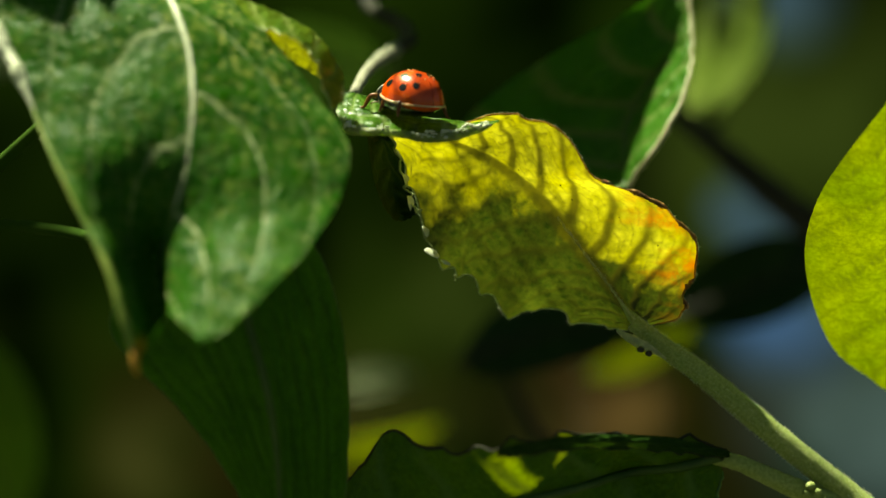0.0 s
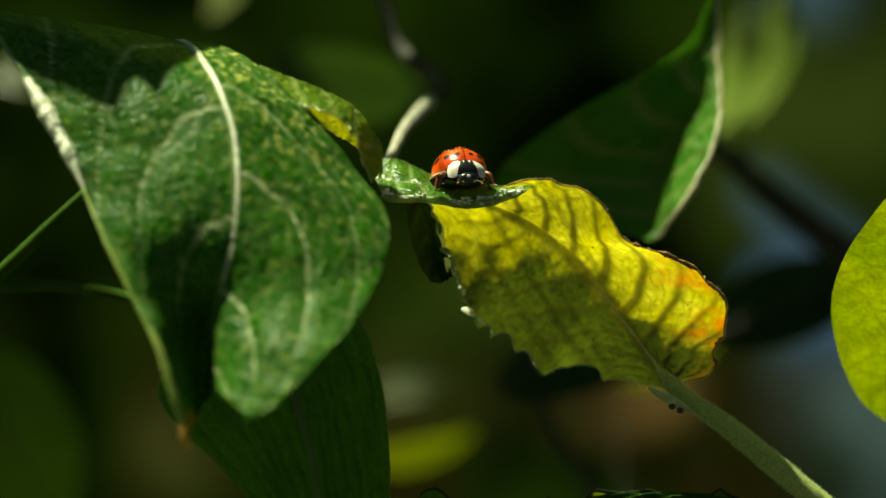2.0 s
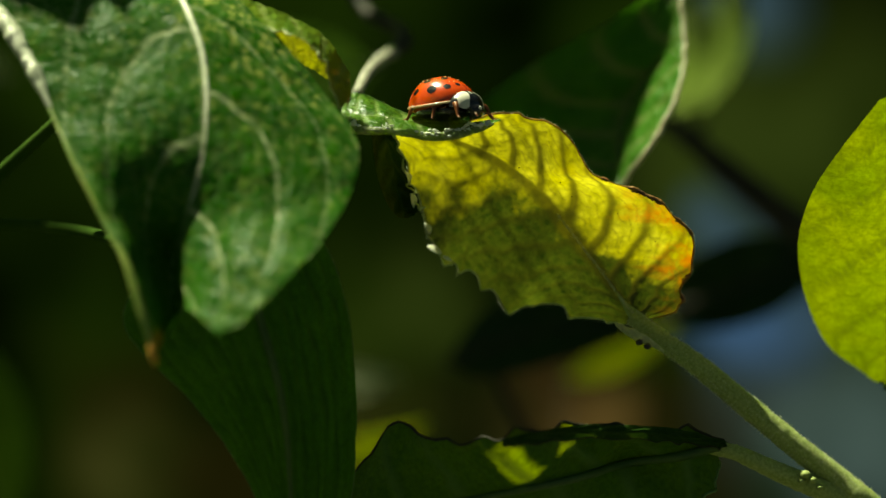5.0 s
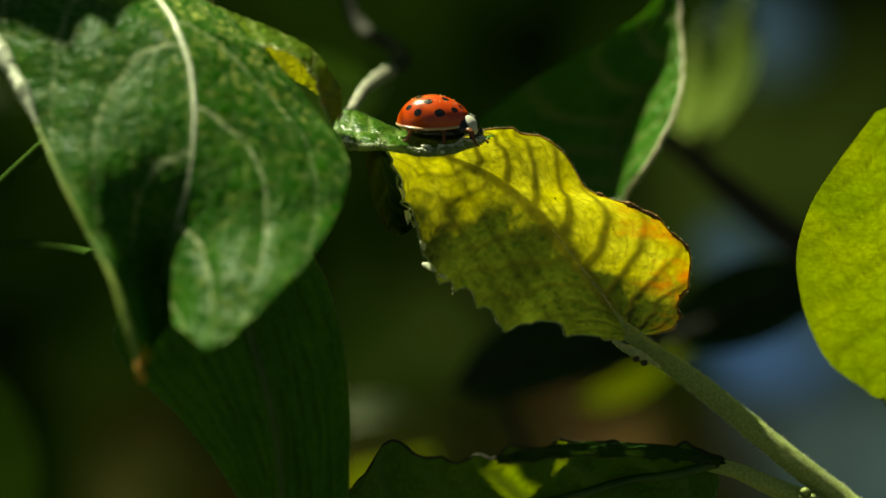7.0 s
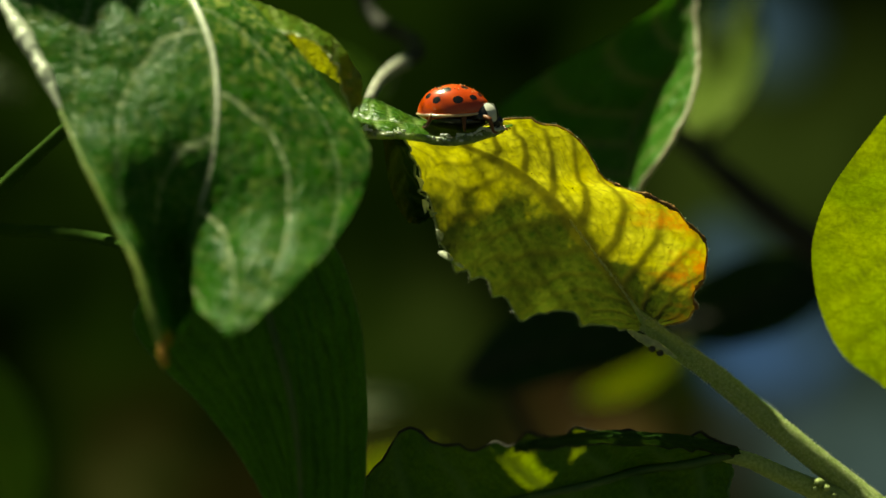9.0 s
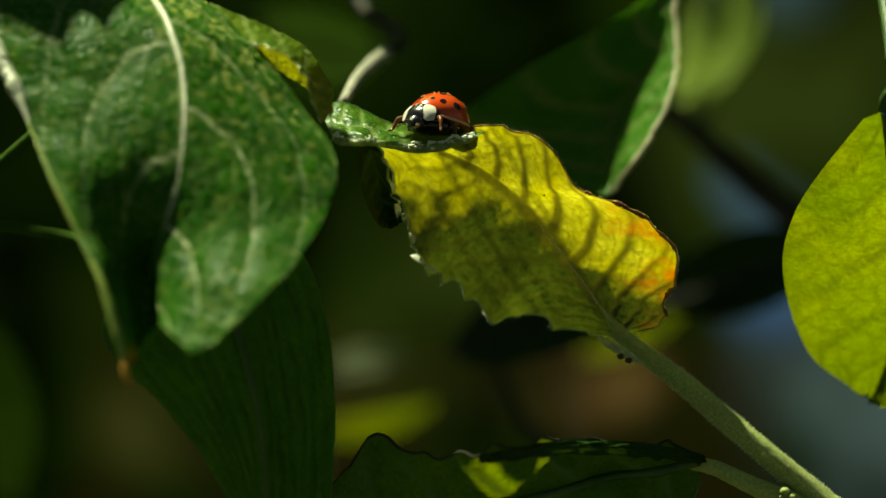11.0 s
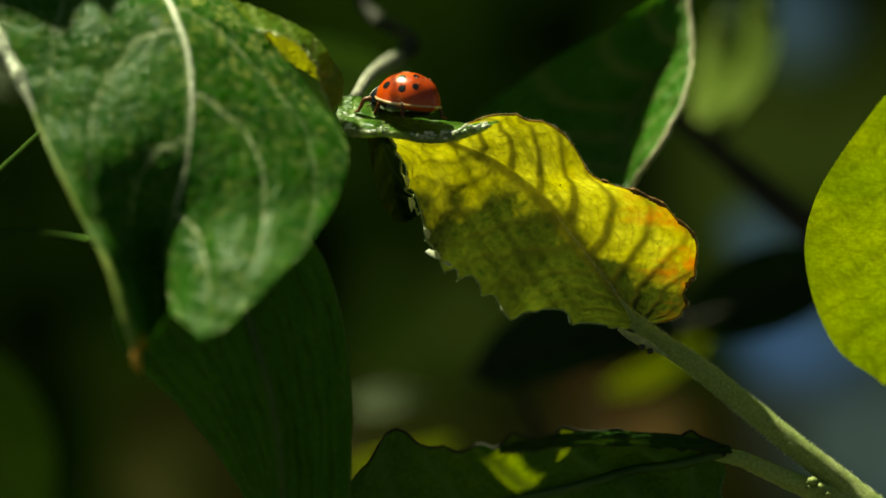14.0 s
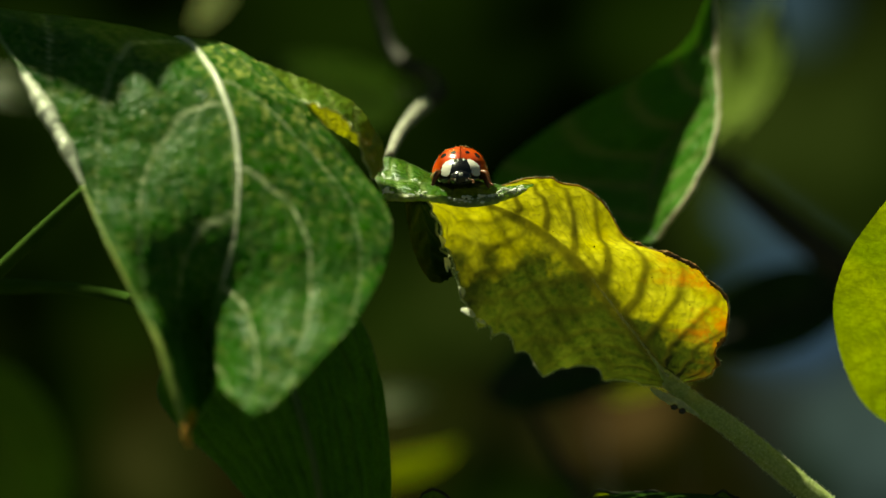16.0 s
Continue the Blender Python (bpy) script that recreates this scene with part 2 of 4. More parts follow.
# near-black green: the shade on these leaves is put into their colour
SHADOW_LEAF = leaf_material("dark_leaf", (0.008, 0.028, 0.005), (0.015, 0.04, 0.008), (0.03, 0.06, 0.015), (0.01, 0.03, 0.002), (0.015, 0.04, 0.003), 0.1, 0.4, 120, None, 0.5, 900, 0.1)
BLOCKER_LEAF = leaf_material("blocker_leaf", (0.03, 0.08, 0.015), (0.05, 0.12, 0.025), (0.12, 0.2, 0.06), (0.03, 0.08, 0.005), (0.04, 0.1, 0.006), 0.2, 0.4, 120)
OVER_LEAF = leaf_material("thin_blocker_leaf", (0.03, 0.08, 0.015), (0.05, 0.12, 0.025), (0.12, 0.2, 0.06), (0.42, 0.68, 0.04), (0.48, 0.74, 0.05), 0.72, 0.4, 120)
EDGE_LEAF = leaf_material("dark_glossy_leaf", (0.050, 0.18, 0.014), (0.085, 0.23, 0.026), (0.22, 0.28, 0.09), (0.06, 0.20, 0.01), (0.09, 0.26, 0.015), 0.35, 0.35, 200, None, 1.0, 450, 0.12)
PALE_LEAF = leaf_material("pale_leaf", (0.20, 0.24, 0.11), (0.3, 0.33, 0.18), (0.3, 0.35, 0.2), (0.3, 0.35, 0.12), (0.36, 0.4, 0.16), 0.4, 0.4, 120)
GREY_LEAF = leaf_material("soft_green_leaf", (0.03, 0.09, 0.015), (0.05, 0.12, 0.025), (0.09, 0.14, 0.05), (0.03, 0.07, 0.008), (0.05, 0.10, 0.015), 0.4, 0.45, 90, None, 0.5, 900, 0.15)
MID_LEAF = leaf_material("middle_leaf", (0.10, 0.16, 0.03), (0.17, 0.22, 0.07), (0.18, 0.24, 0.09), (0.25, 0.38, 0.06), (0.34, 0.45, 0.11), 0.6, 0.4, 80, None, 0.5, 900, 0.2, 0.1, 0.2)
OLIVE_LEAF = leaf_material("olive_leaf", (0.09, 0.13, 0.008), (0.15, 0.18, 0.012), (0.2, 0.22, 0.04), (0.18, 0.24, 0.006), (0.26, 0.30, 0.01), 0.4, 0.5, 150, None, 0.5, 900, 0.1)
STEM_GREEN = plain_material("stem_green", (0.31, 0.39, 0.09), (0.50, 0.57, 0.20), 0.6, 4500, 0.8)
STEM_GREY = plain_material("twig_bark", (0.22, 0.22, 0.16), (0.38, 0.37, 0.28), 0.7, 500, 0.6)
STALK_GREEN = plain_material("green_stalk", (0.026, 0.065, 0.005), (0.042, 0.085, 0.008), 0.9, 300, 0.3, 0.0, 0.0001, 0.08)
STEM_DARK = plain_material("dark_stalk", (0.03, 0.08, 0.012), (0.06, 0.12, 0.02), 0.55, 300, 0.3)
DARK_BARK = plain_material("dark_bark", (0.012, 0.012, 0.008), (0.03, 0.026, 0.016), 0.8, 300, 0.5)
BROWN_BARK = plain_material("brown_stalk", (0.05, 0.035, 0.02), (0.10, 0.07, 0.04), 0.8, 300, 0.5)
RIM_PALE = plain_material("pale_margin", (0.34, 0.40, 0.16), (0.60, 0.63, 0.38), 0.4, 1500, 0.3)
RIM_WHITE = plain_material("white_margin", (0.52, 0.56, 0.38), (0.80, 0.80, 0.66), 0.35, 900, 0.2)
RIM_GREEN = plain_material("green_margin", (0.07, 0.16, 0.03), (0.16, 0.26, 0.07), 0.35, 1500, 0.3)
RIM_BROWN = plain_material("brown_margin", (0.09, 0.04, 0.012), (0.42, 0.20, 0.045), 0.6, 900, 0.5)
DRY_RIM = leaf_material("dry_margin", (0.30, 0.16, 0.03), (0.50, 0.32, 0.07), (0.3, 0.2, 0.05), (0.45, 0.22, 0.03), (0.85, 0.60, 0.07), 0.6, 0.6, 900)
LIP = leaf_material("pale_lip", (0.26, 0.38, 0.09), (0.58, 0.64, 0.32), (0.4, 0.48, 0.2), (0.45, 0.60, 0.08), (0.62, 0.72, 0.2), 0.5, 0.22, 1500, None, 1.0, 1500, 1.0)
# near-white that puts sun glints and sunlit teeth into the colour
SUNLIT_WHITE = plain_material("sunlit_white", (0.70, 0.72, 0.54), (0.86, 0.86, 0.76), 0.3, 1400, 0.2)
TOOTH = leaf_material("pale_tooth", (0.60, 0.64, 0.40), (0.78, 0.80, 0.58), (0.7, 0.7, 0.5), (0.85, 0.88, 0.55), (0.95, 0.95, 0.7), 0.5, 0.4, 1400)
EDGE_TAN = plain_material("tan_edge", (0.40, 0.36, 0.22), (0.58, 0.53, 0.36), 0.5, 700, 0.4)
DRY_TIP = plain_material("dry_tip", (0.50, 0.24, 0.03), (0.70, 0.45, 0.06), 0.6, 900, 0.4)
MARGIN_LIME = plain_material("lime_margin", (0.15, 0.25, 0.03), (0.32, 0.38, 0.08), 0.45, 900, 0.4)
FUZZ = plain_material("fuzz", (0.56, 0.60, 0.34), (0.76, 0.78, 0.56), 0.6, 900, 0.0)
SHELL = plain_material("orange_shell", (0.62, 0.055, 0.006), (0.74, 0.085, 0.008), 0.25, 700, 0.06, 0.6)
SHELL_EDGE = plain_material("pale_shell_edge", (0.72, 0.36, 0.16), (0.86, 0.62, 0.42), 0.25, 900, 0.1, 0.5)
POLLEN = plain_material("pollen", (0.75, 0.62, 0.25), (0.85, 0.75, 0.4), 0.7, 900, 0.1)
BLACK = plain_material("black_shell", (0.006, 0.006, 0.007), (0.014, 0.013, 0.012), 0.25, 900, 0.1, 0.5)
IVORY = plain_material("ivory_plate", (0.74, 0.71, 0.6), (0.84, 0.8, 0.7), 0.3, 900, 0.1, 0.5)
LEG = plain_material("amber_leg", (0.11, 0.030, 0.007), (0.26, 0.075, 0.014), 0.35, 1500, 0.2)
SOIL = plain_material("soil", (0.012, 0.015, 0.006), (0.032, 0.034, 0.014), 0.9, 8, 0.6, 0.0, 0.02)


# ---- building ----
def thing(name, origin, label, category, group="", kind=""):
    e = new(name)
    e.empty_display_size = 0.005
    e.location = at(origin)
    return tagged(e, label, category, group, kind)


BODY_SCALE = 1.04


def part(name, verts, faces, mat, parent, label="", local=False, uv=None, data=None, flat=False):
    """One mesh under a thing. verts in millimetres, of the whole plant or (local) of the thing itself."""
    me = bpy.data.meshes.new(name)
    v = np.array(verts, float)
    root = parent
    shift = Vector((0, 0, 0))
    while root is not None:
        shift = shift + root.location
        root = root.parent
    v = v * MM * BODY_SCALE if local else v * MM + np.array(HEART - shift)
    me.from_pydata(v.tolist(), [], [list(map(int, f)) for f in faces])
    me.materials.append(mat)
    if not flat:
        me.polygons.foreach_set("use_smooth", [True] * len(me.polygons))
    for key, vals in (data or {}).items():
        a = me.attributes.new(key, "FLOAT", "POINT")
        a.data.foreach_set("value", np.array(vals, np.float32).ravel())
    me.update()
    ob = new(name, me)
    ob.parent = parent
    if label:
        tagged(ob, label)
    return ob


def glide(points, t):
    """Points along a smooth curve through the given ones; t in 0..1."""
    p = np.array(points, float)
    n = len(p) - 1
    t = np.clip(np.asarray(t, float), 0, 1) * n
    i = np.minimum(t.astype(int), n - 1)
    s = (t - i)[:, None]
    q = np.vstack([2 * p[0] - p[1], p, 2 * p[-1] - p[-2]])
    a, b, c, d = q[i], q[i + 1], q[i + 2], q[i + 3]
    return 0.5 * (2 * b + (c - a) * s + (2 * a - 5 * b + 4 * c - d) * s ** 2 + (3 * b - a - 3 * c + d) * s ** 3)


def tube(points, radii, sides=10, steps=40, wobble=0.0, seed=0):
    """Vertices and faces of a tapered, closed tube through the points."""
    rng = np.random.default_rng(seed)
    t = np.linspace(0, 1, steps)
    c = glide(points, t)
    r = np.interp(t, np.linspace(0, 1, len(radii)), radii)
    tan = np.gradient(c, axis=0)
    tan /= np.linalg.norm(tan, axis=1, keepdims=True) + 1e-12
    ref = np.array([0.13, 0.31, 0.94])
    a = np.cross(tan, ref)
    a /= np.linalg.norm(a, axis=1, keepdims=True) + 1e-12
    b = np.cross(tan, a)
    ang = np.linspace(0, 2 * np.pi, sides, endpoint=False)
    rr = r[:, None] * (1 + wobble * rng.normal(size=(steps, sides)))
    v = c[:, None] + rr[..., None] * (np.cos(ang)[None, :, None] * a[:, None] + np.sin(ang)[None, :, None] * b[:, None])
    v = v.reshape(-1, 3)
    f = [(i * sides + j, i * sides + (j + 1) % sides, (i + 1) * sides + (j + 1) % sides, (i + 1) * sides + j) for i in range(steps - 1) for j in range(sides)]
    f.append(tuple(range(sides))[::-1])
    f.append(tuple((steps - 1) * sides + j for j in range(sides)))
    return v, f


def ball(c, r, n=14, k=10):
    vs, fs = [], []
    for i in range(k + 1):
        a = math.pi * i / k
        for j in range(n):
            b = 2 * math.pi * j / n
            vs.append((c[0] + r[0] * math.sin(a) * math.cos(b), c[1] + r[1] * math.sin(a) * math.sin(b), c[2] + r[2] * math.cos(a)))
    for i in range(k):
        fs += [(i * n + j, (i + 1) * n + j, (i + 1) * n + (j + 1) % n, i * n + (j + 1) % n) for j in range(n)]
    return vs, fs


def wave(x, seed):
    """Smooth pseudo-random wave of x, about -1..1."""
    return (np.sin(x * 6.3 + seed * 1.7) + 0.6 * np.sin(x * 13.1 + seed * 3.1) + 0.4 * np.sin(x * 29.7 + seed * 5.3)) / 2


def blade(rows, nu=48, nv=90, veins=7, sweep=0.16, arch=1.3, puff=0.25, bulge=(0.0, 0.0), teeth=(0, 0), tooth=(0.0, 0.0), ripple=0.0, seed=1, vein_width=0.10, mid_width=0.05, dry=None, green=None, fine=0.0, side=1.0, net=0.12, dent=None, lines=0, mid_power=2, faint=1.0):
    """A leaf blade lofted between its left margin, midrib and right margin, rows of three points from base to tip.
    veins: pairs of side veins that arch forward by sweep; puff: how far the skin swells between them (one value, or one for each half); teeth along each margin;
    dent: how far the blade swings back; lines: close parallel veins along each half, in place of the side veins; faint: how strong the first half's side veins are."""
    L, M, R = (np.array([r[k] for r in rows], float) for k in range(3))
    v = np.linspace(0, 1, nv)
    l, m, r = glide(L, v), glide(M, v), glide(R, v)
    for k, (e, s) in enumerate(((l, seed), (r, seed + 9))):
        if teeth[k]:
            cusp = 1 - np.abs(np.sin(np.pi * (v * teeth[k] + 0.45 * wave(v * 1.7, s))))
            out = (cusp - 0.36) * tooth[k] * (1 + 0.7 * wave(v * 3.1, s + 2)) * np.minimum(1, 10 * v * (1 - v))
            way = (e - m) / (np.linalg.norm(e - m, axis=1, keepdims=True) + 1e-6)
            e += way * out[:, None]
    u = np.linspace(-1, 1, nu)
    au = np.abs(u)[None, :]
    g = np.where(u[None, :, None] < 0, m[:, None] + (l - m)[:, None] * au[..., None], m[:, None] + (r - m)[:, None] * au[..., None])
    du, dv = np.gradient(g, axis=1), np.gradient(g, axis=0)
    n = np.cross(du, dv)
    for _ in range(3):
        n[1:-1] = (n[:-2] + 2 * n[1:-1] + n[2:]) / 4
        n[:, 1:-1] = (n[:, :-2] + 2 * n[:, 1:-1] + n[:, 2:]) / 4
    n /= np.linalg.norm(n, axis=2, keepdims=True) + 1e-9
    n *= side
    V = v[:, None] + 0 * au
    if isinstance(puff, tuple):
        puff = np.where(u[None, :] < 0, puff[0], puff[1])
    ph = (V - sweep * au ** arch) * veins + np.where(u[None, :] < 0, 0.0, 0.35) + 0.06 * wave(V * 1.3 + au * 0.7, seed)
    d = np.abs(ph - np.round(ph))
    fade = np.clip(1.1 - au, 0, 1) ** 0.5
    sidevein = np.clip(1.4 * np.exp(-(d / vein_width) ** 2) * np.clip(1.12 - 0.7 * au, 0, 1), 0, 1)
    sidevein = sidevein * np.where(u[None, :] < 0, faint, 1.0)
    if lines:
        ph = au * lines + 0.35 * wave(V * 1.1 + u[None, :], seed) + 0.12 * wave(V * 4.0 + u[None, :] * 3, seed + 1)
        d = np.abs(ph - np.round(ph))
        sidevein = np.exp(-(d / vein_width) ** 2) * (0.5 + 0.5 * wave(V * 2.3 + np.round(ph) * 1.7, seed))
    midvein = np.exp(-(au / (mid_width * (1.15 - V))) ** mid_power)
    cross = np.abs(np.sin(np.pi * (au * 7 + 0.8 * wave(ph * 0.37 + V, seed + 4) + 0.5 * np.round(ph))))
    weak = np.exp(-(cross / 0.25) ** 2) * net
    vein = np.clip(np.maximum(np.maximum(sidevein, midvein), weak), 0, 1)
    swell = 1 - np.exp(-(d / 0.17) ** 2)
    h = puff * (swell - 0.6) * fade * np.minimum(1, au * 5) + puff * 0.25 * (cross - 0.6) * swell * fade * np.minimum(1, au * 5)
    h = h + bulge[0] * (1 - (2 * au - 1) ** 2) * (u[None, :] < 0) + bulge[1] * (1 - (2 * au - 1) ** 2) * (u[None, :] > 0)
    h = h * np.minimum(1, V * 7)
    h = h + ripple * au ** 2 * wave(V * 2.2 + 0.2 * au, seed + 3) - 0.08 * midvein
    if fine:
        rng = np.random.default_rng(seed)
        small = rng.normal(size=h.shape)
        for _ in range(3):
            small = (small + np.roll(small, 1, 0) + np.roll(small, 1, 1) + np.roll(np.roll(small, 1, 0), 1, 1)) / 2.6
        h = h + fine * small
    g = g + n * h[..., None]
    if dent is not None:
        g[..., 1] += dent(u[None, :] + 0 * V, V)
    dr = np.zeros_like(V) if dry is None else np.clip(dry(np.where(u[None, :] < 0, -au, au) + 0 * V, V), 0, 1)
    f = [(i * nu + j, i * nu + j + 1, (i + 1) * nu + j + 1, (i + 1) * nu + j) for i in range(nv - 1) for j in range(nu - 1)]
    return g, f, {"vein": vein, "dry": dr, "green": np.zeros_like(V) if green is None else np.clip(green(u[None, :] + 0 * V, V), 0, 1)}


def add_leaf(parent, rows, mat, name="blade", label="", rim=None, rim_size=0.09, rib=None, rib_size=(0.5, 0.1), rib_lift=-0.25, rib_end=1.0, **kw):
    """The blade of a leaf with its margins and midrib as parts."""
    g, f, d = blade(rows, **kw)
    ob = part(name, g.reshape(-1, 3), f, mat, parent, label, data=d)
    step = max(1, g.shape[0] // 70)
    for col, skin, rim_size in zip((0, -1), rim if isinstance(rim, tuple) else (rim, rim), rim_size if isinstance(rim_size, tuple) else (rim_size, rim_size)):
        if skin:
            e = g[::step, col]
            v, q = tube(e, [rim_size, rim_size * 1.3, rim_size * 0.8, rim_size * 1.2, rim_size * 0.7], 6, len(e) * 2, 0.12, 3)
            part("margin", v, q, skin, ob)
    if rib:
        c = g[: int(g.shape[0] * rib_end) : step, g.shape[1] // 2] + np.array([0, rib_lift, 0])
        v, q = tube(c, rib_size, 8, len(c) * 2, 0.05, 5)
        part("midrib", v, q, rib, ob)
    return ob, g


# ---- setting ----
def ground_sheet():
    me = bpy.data.meshes.new("ground")
    n = 48
    rad = [0, 0.5, 1, 2, 4, 8, 16, 40, 120, 400, 1500]
    vs, fs = [(0, 0, 0)], []
    for k, r in enumerate(rad[1:]):
        for j in range(n):
            a = 2 * math.pi * j / n
            vs.append((r * math.cos(a), r * math.sin(a), 0.01 * math.sin(3 * a + k)))
    fs += [(0, 1 + j, 1 + (j + 1) % n) for j in range(n)]
    for k in range(len(rad) - 2):
        fs += [(1 + k * n + j, 1 + (k + 1) * n + j, 1 + (k + 1) * n + (j + 1) % n, 1 + k * n + (j + 1) % n) for j in range(n)]
    me.from_pydata(vs, [], fs)
    me.materials.append(SOIL)
    return me
tagged(new("ground", ground_sheet()), "dark mossy soil under the shrub", "ground", kind="structure")


def far_distance():
    """Far, out-of-focus distance: a sheet that glows by itself, dim olive scrub and grey-blue openings painted into its
    emission.
    """
    m, nt, bsdf, out = material("distance")
    tc = nt.nodes.new("ShaderNodeTexCoord")
    def blob(scale, off):
        mp = nt.nodes.new("ShaderNodeMapping")
        mp.inputs["Location"].default_value = off
        nt.links.new(tc.outputs["Object"], mp.inputs[0])
        n = nt.nodes.new("ShaderNodeTexNoise")
        n.inputs["Scale"].default_value, n.inputs["Detail"].default_value = scale, 2
        nt.links.new(mp.outputs[0], n.inputs[0])
        return n.outputs["Fac"]
    xyz = nt.nodes.new("ShaderNodeSeparateXYZ")
    nt.links.new(tc.outputs["Object"], xyz.inputs[0])
    def slope(sock, lo, hi):
        r = nt.nodes.new("ShaderNodeMapRange")
        r.inputs[1].default_value, r.inputs[2].default_value = lo, hi
        nt.links.new(sock, r.inputs[0])
        return r.outputs[0]
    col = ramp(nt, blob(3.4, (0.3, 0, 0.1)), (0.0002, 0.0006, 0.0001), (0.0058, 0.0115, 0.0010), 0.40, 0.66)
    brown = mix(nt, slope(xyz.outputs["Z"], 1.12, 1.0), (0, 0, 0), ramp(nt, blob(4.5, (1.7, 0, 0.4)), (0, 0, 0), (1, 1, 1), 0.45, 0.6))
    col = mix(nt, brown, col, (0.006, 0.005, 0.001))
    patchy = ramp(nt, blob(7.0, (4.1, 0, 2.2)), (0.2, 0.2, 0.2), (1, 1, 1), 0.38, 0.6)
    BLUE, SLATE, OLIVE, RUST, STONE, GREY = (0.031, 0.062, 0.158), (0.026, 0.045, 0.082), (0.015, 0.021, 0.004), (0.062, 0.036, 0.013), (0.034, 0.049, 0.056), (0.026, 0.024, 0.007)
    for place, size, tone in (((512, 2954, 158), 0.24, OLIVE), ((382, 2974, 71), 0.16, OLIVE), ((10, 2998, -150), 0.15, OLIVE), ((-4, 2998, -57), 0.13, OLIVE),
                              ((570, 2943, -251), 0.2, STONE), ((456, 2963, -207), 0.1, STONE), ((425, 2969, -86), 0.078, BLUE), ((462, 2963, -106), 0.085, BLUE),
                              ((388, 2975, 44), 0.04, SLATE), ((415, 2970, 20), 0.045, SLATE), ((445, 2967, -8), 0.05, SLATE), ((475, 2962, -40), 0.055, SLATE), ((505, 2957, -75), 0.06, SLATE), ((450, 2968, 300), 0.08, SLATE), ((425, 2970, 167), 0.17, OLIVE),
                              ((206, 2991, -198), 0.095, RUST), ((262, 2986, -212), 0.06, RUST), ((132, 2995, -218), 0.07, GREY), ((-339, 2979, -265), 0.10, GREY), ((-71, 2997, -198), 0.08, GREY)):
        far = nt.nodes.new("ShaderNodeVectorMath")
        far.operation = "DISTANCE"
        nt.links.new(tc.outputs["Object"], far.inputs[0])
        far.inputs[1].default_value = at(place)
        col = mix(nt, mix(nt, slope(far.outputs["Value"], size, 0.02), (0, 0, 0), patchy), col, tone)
    # black base: the sheet's whole brightness is put in as emission
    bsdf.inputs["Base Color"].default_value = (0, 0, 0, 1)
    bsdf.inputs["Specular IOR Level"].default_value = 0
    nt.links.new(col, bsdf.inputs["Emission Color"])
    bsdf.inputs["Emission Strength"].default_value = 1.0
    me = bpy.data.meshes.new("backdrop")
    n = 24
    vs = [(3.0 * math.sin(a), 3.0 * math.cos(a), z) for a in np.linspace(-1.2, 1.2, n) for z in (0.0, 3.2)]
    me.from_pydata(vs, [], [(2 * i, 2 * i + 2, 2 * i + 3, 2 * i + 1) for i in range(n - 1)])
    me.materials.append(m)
    return tagged(new("backdrop", me), "self-glowing sheet far behind, painted as dim olive scrub with grey-blue openings", "backdrop", kind="structure")


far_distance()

# ---- the shrub's woody frame, outside the view ----
HIGH = ((150, 140, 118), (60, 120, 124), (-30, 105, 120), (-130, 60, 112))
LOW = ((150, 140, -96), (60, 150, -104), (-40, 140, -104), (-130, 60, -100))
shrub = thing("shrub_frame", (150, 140, -1200), "brown woody stems and branches of the shrub", "shrub")
for name, line, size in (("trunk", ((150, 140, -1202), (152, 138, -600), (149, 141, -96), (150, 140, 120), (156, 150, 300)), (9, 8, 6, 4, 2)),
                         ("trunk", ((-130, 60, -1202), (-134, 62, -500), (-130, 60, -100), (-130, 60, 114), (-138, 66, 300)), (8, 7, 5, 4, 2)),
                         ("branch", HIGH, (3, 2.2, 2.2, 3)), ("branch", LOW, (3, 2.2, 2.2, 3))):
    wv, wf = tube(line, size, 12, 60, 0.05, 3)
    part(name, wv, wf, BROWN_BARK, shrub)


def attach(parent, start, high=True, size=0.5, mat=None, lift=None):
    """The stalk by which a leaf hangs from the upper branch or grows from the lower one."""
    c = glide(HIGH if high else LOW, np.linspace(0, 1, 60))
    p = np.array(start, float)
    e = c[np.argmin(np.abs(c[:, 0] - p[0]) + 0.3 * np.abs(c[:, 1] - p[1]))]
    up = 1 if high else -1
    q = p + (0, 1.5, 9 * up) if lift is None else p + np.array(lift)
    v, f = tube((p, q, p * 0.45 + e * 0.55 + (0, 0, 6 * up), e), (size * 0.8, size, size * 1.2, size * 1.6), 8, 24)
    return part("petiole", v, f, mat or STEM_DARK, parent)


# ---- the yellow leaf on its stem ----
twig = thing("leafy_twig", (30.7, -3.2, -19.6), "pale green downy twig with a yellowing toothed leaf", "twig")
stem_line = [*[(15.8, 1.6, -6.8), (17.6, 0.5, -8.3), (20.4, -0.5, -10.3), (22.8, -1.0, -12.3), (24.8, -1.3, -14.0), (28.1, -1.6, -16.7), (31.0, -1.6, -19.0), (34.2, -1.6, -21.6), (46.1, 3.2, -30.7), (66.1, 12.8, -46.2), (87.7, 22.4, -65.0)], (112, 80, -76), (150, 140, -95)]
sv, sf = tube(stem_line, [0.55, 0.68, 0.78, 0.82, 0.85, 0.88, 0.92, 0.98, 1.4, 1.9, 2.2, 2.5, 3.0], 16, 160, 0.03, 2)
part("stem", sv, sf, STEM_GREEN, twig, "pale green downy stem")

